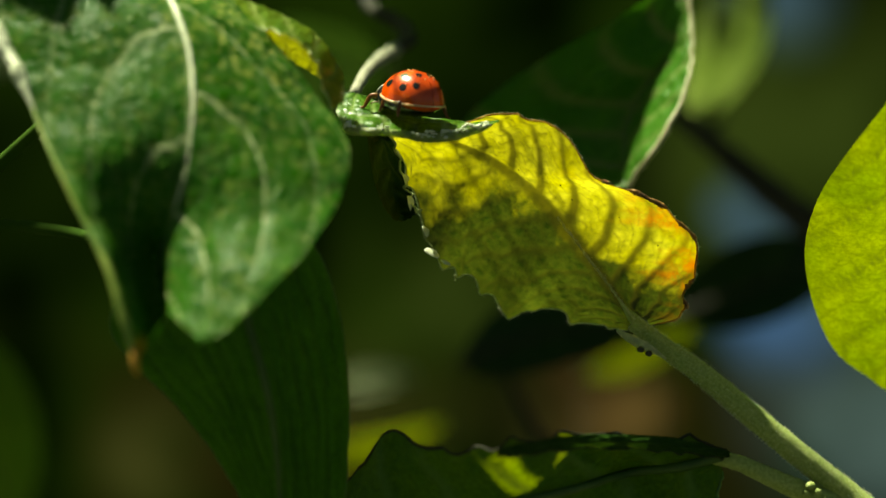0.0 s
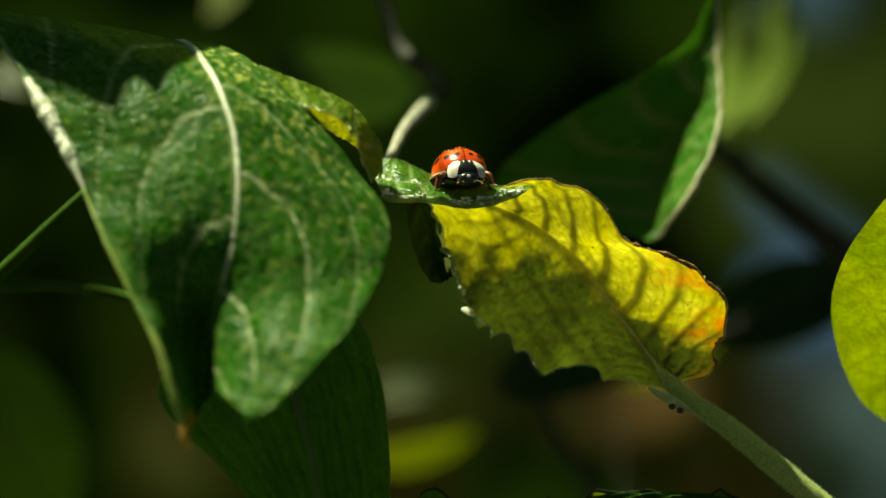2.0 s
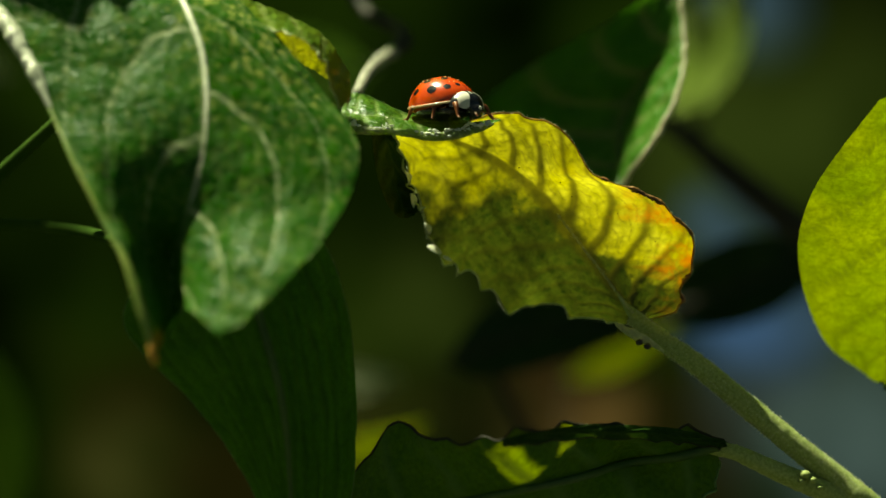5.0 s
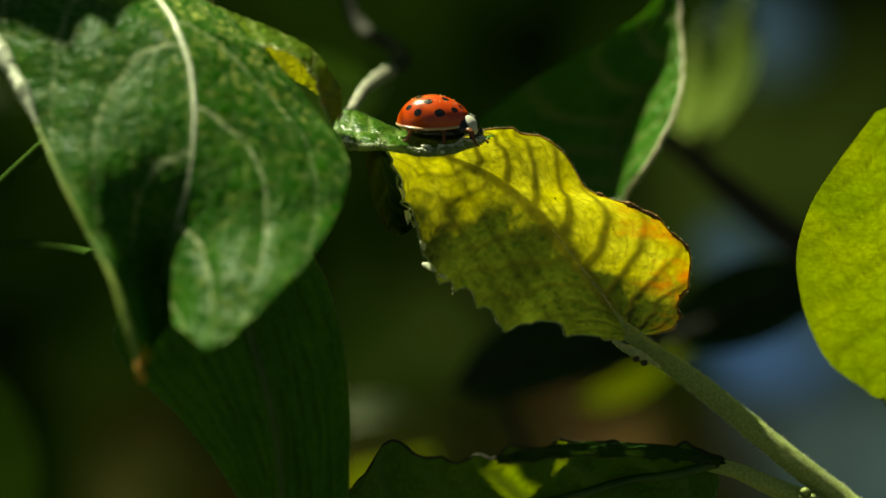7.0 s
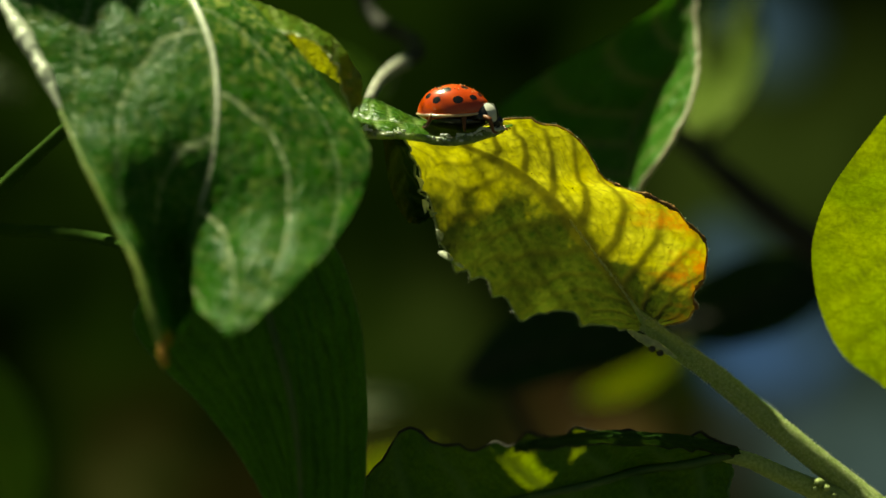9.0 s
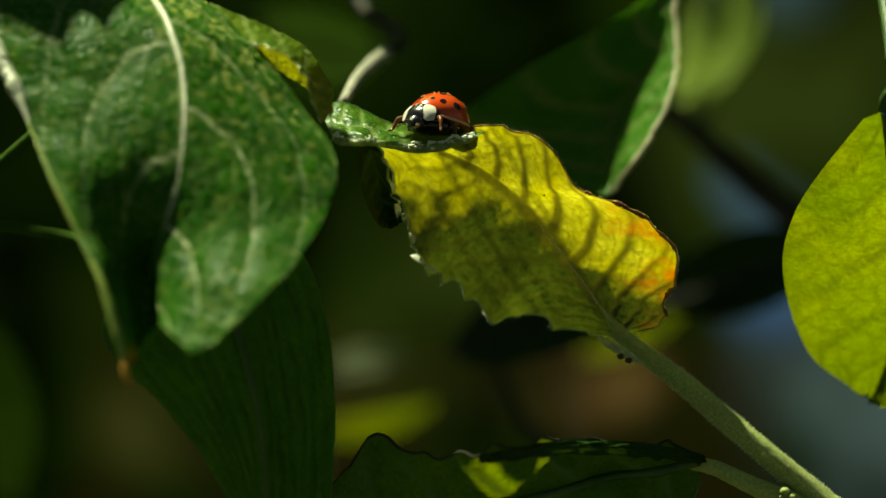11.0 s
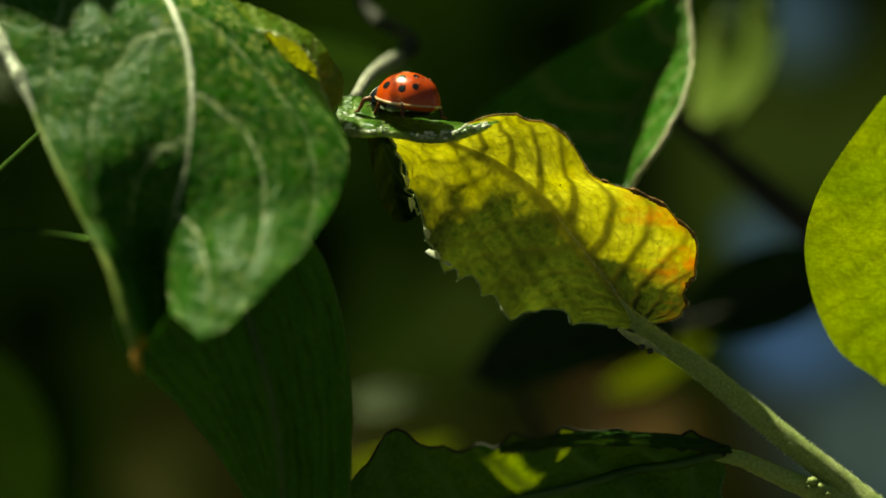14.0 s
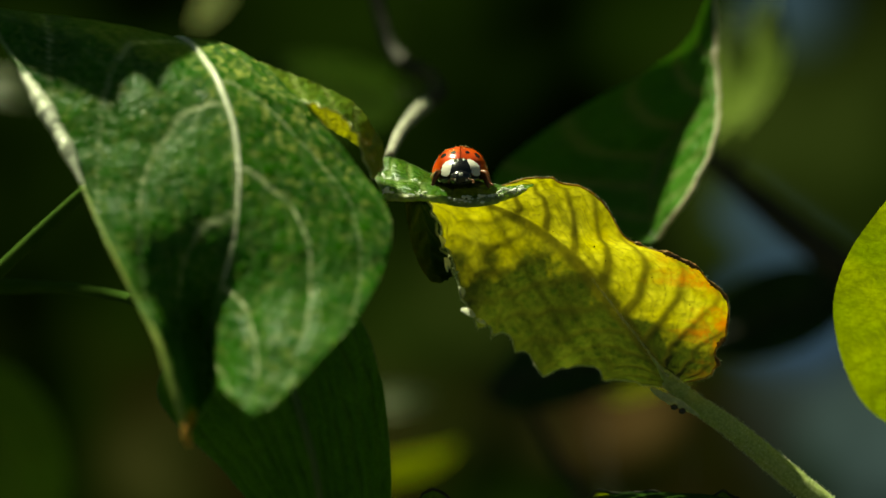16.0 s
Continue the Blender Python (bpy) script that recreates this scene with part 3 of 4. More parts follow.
YELLOW_ROWS = [
    ((15.3, 3.2, -7.4), (16.1, 1.6, -6.9), (17.3, 2.2, -6.9)),
    ((13.7, 4.8, -7.1), (15.0, 1.9, -5.6), (19.3, 2.1, -6.3)),
    ((11.6, 5.8, -6.7), (13.6, 2.1, -3.7), (19.5, 1.4, -4.5)),
    ((9.1, 6.4, -5.8), (12.1, 1.9, -1.8), (20.3, 0.7, -2.5)),
    ((6.7, 6.7, -6.4), (10.4, 1.6, 0.4), (19.4, -0.5, 0.2)),
    ((5.0, 6.7, -4.7), (8.7, 1.4, 2.5), (16.2, -1.2, 2.6)),
    ((3.0, 6.7, -3.2), (6.9, 1.1, 4.1), (12.4, -1.9, 4.1)),
    ((1.1, 6.7, -2.2), (5.0, 1.4, 5.4), (10.6, -2.4, 6.9)),
    ((-0.0, 6.7, 0.6), (3.1, 2.1, 6.3), (8.1, -1.8, 8.1)),
    ((-1.1, 6.2, 3.7), (1.2, 2.2, 7.0), (5.4, -1.0, 8.6)),
    ((-2.0, 4.8, 6.4), (-0.7, 2.4, 7.5), (1.8, 1.3, 7.7)),
    ((-2.5, 3.5, 7.5), (-2.1, 2.6, 7.5), (-1.3, 2.2, 7.6)),
]
# green marks leftover green tissue plus painted shade on the lower half and base
yellow_blade, YG = add_leaf(twig, YELLOW_ROWS, YELLOW_LEAF, "yellow_leaf", "yellowing translucent leaf with a crisp toothed brown-edged margin", rim=(RIM_PALE, DRY_RIM), rim_size=(0.05, 0.06),
    rib=STEM_GREEN, rib_size=(0.55, 0.4, 0.2, 0.04), rib_lift=0.02, rib_end=0.14, nu=140, nv=230, veins=10, sweep=0.3, arch=1.15, puff=(0.05, 0.10), teeth=(11, 9), tooth=(0.8, 0.35), ripple=0.06, seed=4, vein_width=0.13, mid_width=0.11, mid_power=4, faint=0.5, net=0.38,
    dry=lambda u, v: np.clip((u - 0.62 + 0.3 * wave(v * 6, 3)) * 2.4, 0, 1) * np.exp(-((v - 0.30) / 0.16) ** 2), fine=0.004,
    green=lambda u, v: np.clip(0.50 - 1.5 * u + 0.16 * wave(v * 3, 2) - 1.15 * np.clip((v - 0.42) * 2.6, 0, 1), 0, 1) * np.clip((0.95 - v) * 3, 0, 1) + np.clip(1.7 - v * 6.0, 0, 1))

# the leaf's tip folded over into a small shelf
FOLD_ROWS = [
    ((-5.7, -2.9, 7.3), (-6.4, 0.0, 8.8), (-6.1, 2.6, 10.2)),
    ((-4.8, -4.2, 7.1), (-4.7, -0.6, 8.5), (-4.9, 2.6, 10.3)),
    ((-2.9, -4.2, 7.1), (-3.0, -1.1, 8.3), (-3.72, 3.0, 9.84)),
    ((-0.7, -4.0, 6.7), (-0.7, -1.3, 8.0), (-1.51, 2.8, 8.76)),
    ((1.4, -3.7, 6.7), (1.6, -1.3, 7.9), (1.01, 2.6, 8.46)),
    ((3.9, -2.9, 7.3), (3.9, -1.4, 7.7), (3.7, 0.3, 8.0)),
    ((5.6, -1.8, 7.9), (5.6, -1.2, 8.0), (5.5, -0.6, 8.05)),
]
fold, FG = add_leaf(twig, FOLD_ROWS, FOLD_LEAF, "folded_tip", "green glossy leaf tip folded over into a shelf", side=-1.0, rim=(None, RIM_GREEN), rim_size=(0.2, 0.04), nu=40, nv=90, veins=6, sweep=0.05, puff=0.14, bulge=(0.15, 0.1), teeth=(12, 0), tooth=(0.3, 0), ripple=0.08, seed=8, fine=0.012)

v, f = tube(FG[::6, 1] + (0, -0.1, -0.05), (0.1, 0.34, 0.30, 0.24, 0.30, 0.32, 0.36, 0.28, 0.08), 16, 110, 0.07, 8)
part("lip", v, f, LIP, fold, "glossy green rolled lip")
# white balls scattered on the lip imitate its sun glints
rng = np.random.default_rng(5)
glint_v, glint_f = [], []
for mid, spread, count in ((0.10, 0.035, 9), (0.29, 0.02, 5), (0.36, 0.02, 4), (0.58, 0.05, 16), (0.70, 0.05, 18), (0.80, 0.04, 14), (0.88, 0.03, 8)):
    for _ in range(2 * count):
        c = FG[int(np.clip(rng.normal(mid, spread), 0.02, 0.96) * (FG.shape[0] - 1)), 1] + np.array([0, -0.22, 0.22]) + rng.normal(scale=(0.1, 0.1, 0.12))
        r = rng.uniform(0.05, 0.15)
        bv, bf = ball(tuple(c), (r * 1.3, r, r * 0.8), 8, 6)
        glint_f += [tuple(q + len(glint_v) for q in face) for face in bf]
        glint_v += bv
tagged(part("lip_glints", glint_v, glint_f, SUNLIT_WHITE, fold, "small white balls standing in for sun glints along the lip"), kind="stuff")

CURL_ROWS = [
    ((-4.3, 0.0, 7.9), (-3.6, 1.2, 8.0), (-2.6, 1.6, 7.8)),
    ((-4.0, 1.0, 6.3), (-2.9, 2.4, 6.4), (-2.0, 2.8, 6.0)),
    ((-3.7, 1.4, 4.2), (-2.4, 3.0, 4.4), (-1.4, 3.2, 3.9)),
    ((-3.1, 1.2, 2.3), (-2.1, 2.8, 2.4), (-0.9, 2.8, 2.6)),
    ((-2.3, 0.8, 1.0), (-1.5, 2.2, 1.2), (-0.4, 1.8, 1.6)),
    ((-1.6, 0.8, 0.7), (-1.0, 1.4, 0.9), (-0.4, 1.1, 1.3)),
]
add_leaf(twig, CURL_ROWS, SHADOW_LEAF, "curled_edge", "curled leaf edge coloured near black for shade, with a pale margin", rim=(None, RIM_PALE), rim_size=0.08, nu=24, nv=50, veins=5, puff=0.15, teeth=(0, 5), tooth=(0, 0.6), seed=3)

def down(parent, verts, count, length, thick, seed, name="down", around=None):
    """Fine pale hairs standing on a surface given by its vertices; around: the curve they point away from."""
    rng = np.random.default_rng(seed)
    verts = np.asarray(verts, float)
    pick = rng.integers(0, len(verts), count)
    p = verts[pick] + rng.normal(scale=0.05, size=(count, 3))
    c = np.asarray(around, float)
    near = c[np.argmin(((p[:, None] - c[None]) ** 2).sum(-1), axis=1)]
    way = p - near
    way /= np.linalg.norm(way, axis=1, keepdims=True) + 1e-9
    way = way + rng.normal(scale=0.45, size=way.shape)
    way /= np.linalg.norm(way, axis=1, keepdims=True)
    side = np.cross(way, rng.normal(size=way.shape))
    side /= np.linalg.norm(side, axis=1, keepdims=True) + 1e-9
    up = np.cross(way, side)
    ln = length * rng.uniform(0.5, 1.3, (count, 1))
    a, b, c3, tip = p + side * thick, p - side * thick * 0.5 + up * thick * 0.87, p - side * thick * 0.5 - up * thick * 0.87, p + way * ln
    v = np.stack([a, b, c3, tip], 1).reshape(-1, 3)
    f = [q for i in range(count) for q in ((4 * i, 4 * i + 1, 4 * i + 3), (4 * i + 1, 4 * i + 2, 4 * i + 3), (4 * i + 2, 4 * i, 4 * i + 3))]
    return tagged(part(name, v, f, FUZZ, parent, "short pale down", flat=True), kind="stuff")


down(twig, sv[: 16 * 110], 13000, 0.15, 0.012, 3, around=glide(stem_line, np.linspace(0, 1, 300)))
edge_up = YG[:, -1]
down(twig, edge_up, 900, 0.22, 0.012, 4, around=YG[:, -12])
down(twig, YG[:, 0], 700, 0.2, 0.012, 5, around=YG[:, 12])
rib_c = YG[:, YG.shape[1] // 2]
down(twig, rib_c[:90] + (0, -0.45, 0), 1500, 0.2, 0.012, 6, around=rib_c[:90])

for lo, hi, fat in ((75, 90, 0.15), (94, 112, 0.2), (44, 54, 0.18), (29, 37, 0.16), (118, 122, 0.14)):
    cv, cf = tube(edge_up[lo:hi] + (0, -0.05, 0.02), (0.03, fat, fat * 0.6, fat, 0.03), 8, 40, 0.35, lo)
    part("crust", cv, cf, RIM_BROWN, yellow_blade, "dry brown crust on the margin")

# teeth of the lower margin curled up, coloured white to look sunlit
for c, along, long, fat in (((-1.3, 2.6, 3.9), (-0.3, 0, 1), 0.45, 0.34), ((-0.9, 2.2, 2.1), (-0.25, 0, 1), 0.6, 0.42), ((0.2, 5.4, -0.0), (-0.3, 0, 0.9), 0.45, 0.36), ((0.8, 5.2, -1.5), (0.85, 0, -0.45), 0.6, 0.5), ((1.8, 5.8, -2.3), (0.9, 0, -0.4), 0.4, 0.25)):
    along = np.array(along) / np.linalg.norm(along)
    out = np.array([-0.45, -0.80, -0.40])
    out -= along * (out @ along)
    out /= np.linalg.norm(out)
    face = np.cross(along, out)
    tv, tf = ball((0, 0, 0), (1, 1, 1), 14, 8)
    tv = np.array(tv)
    tv = np.array(c) + along * (tv[:, :1] * long * (1 + 0.25 * tv[:, 1:2])) + out * (tv[:, 1:2] * fat + 0.3 * fat * tv[:, :1] ** 2) + face * (tv[:, 2:] * 0.06 + 0.12 * tv[:, 1:2] ** 2)
    tv = tv + 0.07 * np.stack([wave(tv[:, 2] * 0.3, 1), wave(tv[:, 0] * 0.35, 2), wave(tv[:, 0] * 0.4 + tv[:, 1] * 0.3, 3)], 1)
    part("curled_tooth", tv, tf, SUNLIT_WHITE, yellow_blade, "tooth curled up from the margin, its sunlit white put into the colour")

for i, j, size in ((116, 97, 0.07), (102, 89, 0.05), (73, 117, 0.06), (131, 79, 0.05), (90, 107, 0.04)):
    pv, pf = ball(tuple(YG[i, j] + (0, -0.07, 0)), (size, size, size * 0.8), 8, 6)
    part("speck", pv, pf, BLACK, yellow_blade, "tiny dark speck")

# a pale scale and two dark beads where the blade joins the stem
sc, scf = tube([(14.4, 0.3, -7.3), (15.4, -0.6, -7.9), (16.6, -1.0, -8.5), (17.9, -0.8, -9.3)], [0.12, 0.36, 0.32, 0.08], 8, 24, 0.1, 2)
part("stem_scale", sc, scf, TOOTH, twig, "pale papery scale")
for bead in [(16.0, -1.3, -8.6), (16.6, -1.3, -8.9)]:
    bv, bf = ball(bead, (0.28, 0.28, 0.24))
    part("bead", bv, bf, BLACK, twig, "dark glossy bead")
for bud, r in zip([(28.2, -3.0, -18.4), (28.7, -3.2, -18.8), (27.9, -2.9, -18.9), (29.3, -2.9, -19.4)], (0.4, 0.3, 0.32, 0.28)):
    bv, bf = ball(bud, (r, r * 0.9, r * 0.75))
    bv = np.array(bv) + 0.07 * np.array([[wave(i * 0.31, r * 9), wave(i * 0.23, 2), wave(i * 0.37, 4)] for i in range(len(bv))])
    part("bud", bv, bf, STEM_GREEN, twig, "pale knobbly bud")

# ---- lower leaf of the same twig ----
petiole = [(31.3, -1.6, -20.2), (28.43, -2.07, -19.15), (25.41, -2.37, -17.87), (23.04, -2.09, -16.81), (20.62, -1.7, -16.48)]
pv, pf = tube(petiole, [0.95, 0.8, 0.7, 0.6, 0.45], 12, 50, 0.03, 6)
part("petiole", pv, pf, STEM_GREEN, twig)
LOWER_ROWS = [
    ((22.2, -2.5, -15.89), (21.81, -2.0, -16.28), (22.0, -1.7, -17.47)),
    ((18.65, -4.1, -14.9), (18.85, -2.5, -16.97), (21.71, -2.5, -18.85)),
    ((14.8, -6.5, -14.4), (15.1, -2.0, -17.47), (19.54, -2.5, -21.51)),
    ((10.55, -9.5, -14.2), (11.15, -6.5, -18.06), (15.89, 1.0, -24.78)),
    ((6.41, -14.3, -14.49), (6.91, -9.5, -18.64), (10.86, 0.5, -26.56)),
    ((3.35, -11.1, -15.38), (3.06, -8.0, -19.53), (4.74, 0.5, -27.25)),
    ((0.59, -8.1, -15.19), (-0.69, -5.5, -20.32), (-0.79, 0.0, -26.55)),
    ((-2.07, -5.7, -14.4), (-3.95, -5.7, -20.91), (-4.83, -4.1, -24.27)),
    ((-4.74, -4.1, -17.36), (-6.41, -4.1, -21.01), (-7.3, -4.1, -22.59)),
    ((-7.3, -4.1, -20.62), (-7.7, -4.1, -21.01), (-8.09, -4.1, -21.61)),
]
low, LG = add_leaf(twig, LOWER_ROWS, LOWER_LEAF, "lower_leaf", "dark green curled leaf lit by one yellow sun fleck", rim=(DARK_BARK, RIM_GREEN), rim_size=0.1, rib=STEM_DARK, rib_size=(0.4, 0.1), nu=70, nv=160, veins=7, sweep=0.12, puff=0.35, teeth=(9, 9), tooth=(0.75, 0.7), ripple=0.4, seed=12, side=1.0)

BAND_ROWS = [
    ((5.23, -13.7, -15.48), (5.13, -14.2, -15.08), (5.13, -13.7, -14.89)),
    ((6.6, -14.8, -15.18), (6.51, -15.3, -14.69), (6.6, -14.8, -14.49)),
    ((10.55, -10.2, -15.19), (10.45, -10.7, -14.59), (10.55, -10.2, -14.2)),
    ((14.7, -7.1, -15.39), (14.7, -7.6, -14.79), (14.8, -7.1, -14.4)),
    ((18.65, -4.7, -15.88), (18.55, -5.2, -15.39), (18.65, -4.7, -14.9)),
    ((21.41, -3.3, -16.38), (21.41, -3.6, -15.98), (21.61, -3.3, -15.69)),
    ((22.4, -2.8, -16.28), (22.3, -3.0, -16.08), (22.4, -2.8, -15.89)),
]
# darker green than the leaf's: it imitates shade where sun still falls
add_leaf(twig, BAND_ROWS, SHADE_LEAF, "rolled_edge", "rolled edge of the lower leaf, shade put into its darker green", rim=(DARK_BARK, None), rim_size=0.05, nu=24, nv=90, veins=9, sweep=0.1, puff=0.2, teeth=(9, 0), tooth=(0.25, 0), seed=14, fine=0.03)

# ---- large green leaf ----
big = thing("green_leaf", (-23.5, 12.8, 21.9), "large glossy deep green leaf with pale raised veins", "leaf")
BIG_ROWS = [
    ((-43.3, -4.8, 21.5), (-25.4, 4.8, 19.0), (-17.9, -1.6, 18.3)),
    ((-38.6, -8.0, 21.4), (-22.4, -3.2, 18.8), (-15.8, -8.0, 17.6)),
    ((-33.7, -12.8, 19.9), (-19.6, -9.6, 18.4), (-13.5, -12.8, 16.2)),
    ((-30.7, -16.0, 16.5), (-17.5, -16.0, 16.3), (-11.3, -15.2, 13.7)),
    ((-28.6, -18.4, 13.5), (-16.2, -19.2, 14.1), (-8.7, -16.6, 11.0)),
    ((-26.7, -20.5, 10.5), (-15.2, -21.4, 11.3), (-6.4, -18.2, 8.2)),
    ((-25.2, -22.4, 7.7), (-14.8, -23.7, 7.9), (-4.7, -20.8, 5.4)),
    ((-23.1, -25.6, 3.8), (-15.0, -25.4, 4.1), (-5.3, -25.0, 1.9)),
    ((-21.0, -27.5, 0.1), (-15.8, -25.6, 1.0), (-7.3, -29.1, -1.7)),
    ((-19.5, -29.0, -2.5), (-16.3, -26.1, -1.4), (-9.6, -31.4, -4.1)),
    ((-18.4, -30.0, -5.5), (-16.1, -26.9, -3.5), (-11.6, -32.3, -6.0)),
    ((-17.6, -30.5, -8.3), (-15.7, -28.2, -5.2), (-13.4, -32.3, -7.0)),
]
add_leaf(big, BIG_ROWS, GREEN_LEAF, "blade", "", rim=(RIM_GREEN, None), rim_size=(0.12, 0.04), rib=RIM_WHITE, rib_size=(0.24, 0.23, 0.21, 0.17, 0.1, 0.04), rib_lift=0.02, rib_end=0.72, nu=100, nv=150, veins=5, sweep=0.42, arch=2.1, puff=0.17, bulge=(0.4, 0.5), ripple=0.3, seed=2, vein_width=0.017, mid_width=0.024, dry=lambda u, v: (v - 0.955) * 40 * (u < -0.8), fine=0.02, side=-1.0, dent=lambda u, v: 6.0 * np.clip((v - 0.56) / 0.26, 0, 1) ** 2.2 * np.clip((1.0 - v) / 0.015, 0, 1) * np.where(u < 0, np.clip(1 - ((u + 0.45) / 0.45) ** 2, 0, 1) ** 0.8, 0), green=lambda u, v: np.clip(u * 3 + 0.5, 0, 1) * np.clip((0.62 - v) * 3, 0, 1))
v, f = tube([np.array(BIG_ROWS[k][0]) + (0.1, -0.1, 0) for k in (3, 4, 5, 6)], (0.08, 0.36, 0.50, 0.62, 0.44, 0.52, 0.30, 0.1), 12, 70, 0.10, 4)
part("rolled_margin", v, f, RIM_WHITE, big, "pale thickened margin")
v, f = tube([np.array(BIG_ROWS[k][0]) + (0.05, -0.15, 0) for k in (6, 7, 8, 9, 10, 11)], (0.08, 0.13, 0.18, 0.24, 0.3, 0.16), 8, 70, 0.07, 6)
part("lower_margin", v, f, MARGIN_LIME, big, "narrow lime-green lower margin")
v, f = tube([np.array(BIG_ROWS[11][0]) + d for d in ((-0.15, -0.2, 0.8), (0.0, -0.25, 0.2), (0.1, -0.2, -0.3), (0.25, -0.1, -0.7))], (0.1, 0.26, 0.28, 0.08), 10, 24, 0.12, 7)
part("dry_tip", v, f, DRY_TIP, big, "small dry orange tip")
v, f = tube([BIG_ROWS[0][1], *[(-23.8, 4.8, 12.7), (-26.8, 4.8, 9.7), (-29.6, 6.4, 7.4), (-32.4, 8.0, 5.1), (-37.9, 9.6, 0.3), (-52.3, 14.4, -11.3)], (-130, 60, -60)], (0.4, 0.4, 0.45, 0.5, 0.55, 0.6, 0.9, 1.6), 8, 60)
part("petiole", v, f, STALK_GREEN, big)
# its far margin curled up round a hole
CUSP_ROWS = [
    ((-14.0, -13.4, 16.0), (-14.1, -12.2, 16.6), (-14.1, -9.6, 16.4)),
    ((-12.2, -15.4, 14.0), (-12.6, -12.0, 16.1), (-12.6, -8.0, 15.0)),
    ((-10.8, -15.7, 13.5), (-10.8, -11.2, 15.5), (-11.0, -7.2, 13.2)),
    ((-9.3, -15.7, 13.2), (-9.2, -10.4, 14.8), (-9.3, -7.2, 12.0)),
    ((-8.1, -15.2, 12.5), (-7.6, -9.9, 13.9), (-7.9, -7.2, 11.2)),
    ((-7.3, -14.7, 11.5), (-6.4, -9.6, 12.5), (-6.8, -7.2, 10.4)),
    ((-6.8, -14.1, 9.9), (-5.6, -9.6, 11.0), (-6.1, -7.2, 9.6)),
    ((-6.1, -13.6, 8.2), (-5.4, -11.2, 9.2), (-5.7, -8.8, 8.5)),
]
add_leaf(big, CUSP_ROWS, CUSP_LEAF, "curled_margin", "curled bitten yellow-green margin", rim=(RIM_PALE, None), rim_size=0.06, nu=40, nv=90, veins=5, sweep=0.1, puff=0.08, seed=6, teeth=(9, 0), tooth=(0.5, 0), fine=0.03, side=-1.0, ripple=0.1)

# ---- hanging leaf below ----
hang = thing("hanging_leaf", (-12.8, -12.8, -1.0), "dull green hanging leaf with close parallel veins in shade", "leaf")
HANG_ROWS = [
    ((-17.6, -12.8, -0.3), (-13.1, -14.4, 0.5), (-8.5, -12.8, 0.5)),
    ((-21.3, -12.8, -5.8), (-12.6, -16.0, -3.0), (-6.8, -11.2, -2.2)),
    ((-19.9, -12.8, -9.0), (-11.5, -16.8, -6.8), (-5.7, -10.4, -5.9)),
    ((-16.8, -12.8, -12.1), (-10.4, -16.8, -10.7), (-5.2, -9.6, -9.9)),
    ((-14.0, -12.8, -15.7), (-9.8, -16.0, -14.6), (-5.1, -9.6, -14.7)),
    ((-11.7, -11.2, -20.2), (-9.6, -14.4, -19.0), (-5.5, -9.6, -19.6)),
    ((-9.9, -9.6, -24.8), (-9.4, -11.2, -24.2), (-7.1, -8.0, -24.6)),
    ((-8.7, -8.0, -27.9), (-8.7, -8.0, -28.1), (-8.2, -6.4, -28.1)),
]
add_leaf(hang, HANG_ROWS, HANG_LEAF, "blade", "", rim=RIM_GREEN, rim_size=0.04, rib=STEM_DARK, rib_size=(0.3, 0.25, 0.1), rib_lift=0.0, nu=70, nv=120, lines=7, puff=0.3, seed=5, vein_width=0.13, net=0.25, side=-1.0)

v, f = tube([HANG_ROWS[0][1], *[(-20.3, -3.2, -1.3), (-26.1, 6.4, -0.3), (-29.2, 9.6, 0.1), (-33.2, 12.8, 0.4), (-48.1, 19.2, 0.4)], (-130, 60, 0)], (0.35, 0.4, 0.45, 0.5, 0.5, 0.8, 1.6), 8, 50)
part("petiole", v, f, STALK_GREEN, hang)

# ---- lime leaf ----
lime = thing("lime_leaf", (37.3, 9.6, 11.1), "backlit lime-yellow leaf with an entire margin", "leaf")
LIME_ROWS = [
    ((32.5, -9.6, 9.1), (34.0, -9.6, 9.7), (36.8, -9.6, 8.7)),
    ((30.5, -4.8, 5.7), (35.4, -4.8, 5.3), (39.9, -6.4, 5.3)),
    ((29.2, 0.0, 2.6), (36.7, 0.0, 1.3), (43.0, -1.6, 1.3)),
    ((28.9, 4.8, -1.2), (37.9, 4.8, -2.9), (44.6, 3.2, -2.8)),
    ((30.3, 9.6, -5.6), (38.7, 9.6, -6.9), (44.4, 8.0, -7.7)),
    ((32.6, 12.8, -9.4), (38.4, 12.8, -10.1), (42.1, 11.2, -11.8)),
    ((35.8, 14.4, -11.7), (37.8, 14.4, -12.4), (40.1, 14.4, -13.5)),
    ((36.9, 14.4, -12.4), (37.4, 14.4, -13.1), (38.3, 14.4, -13.4)),
]
add_leaf(lime, LIME_ROWS, LIME_LEAF, "blade", "", rib=STEM_DARK, rib_size=(0.4, 0.1), nu=50, nv=70, veins=6, sweep=0.25, puff=0.1, bulge=(-0.5, -0.5), seed=7, vein_width=0.045, net=0.3)

attach(lime, LIME_ROWS[0][1])

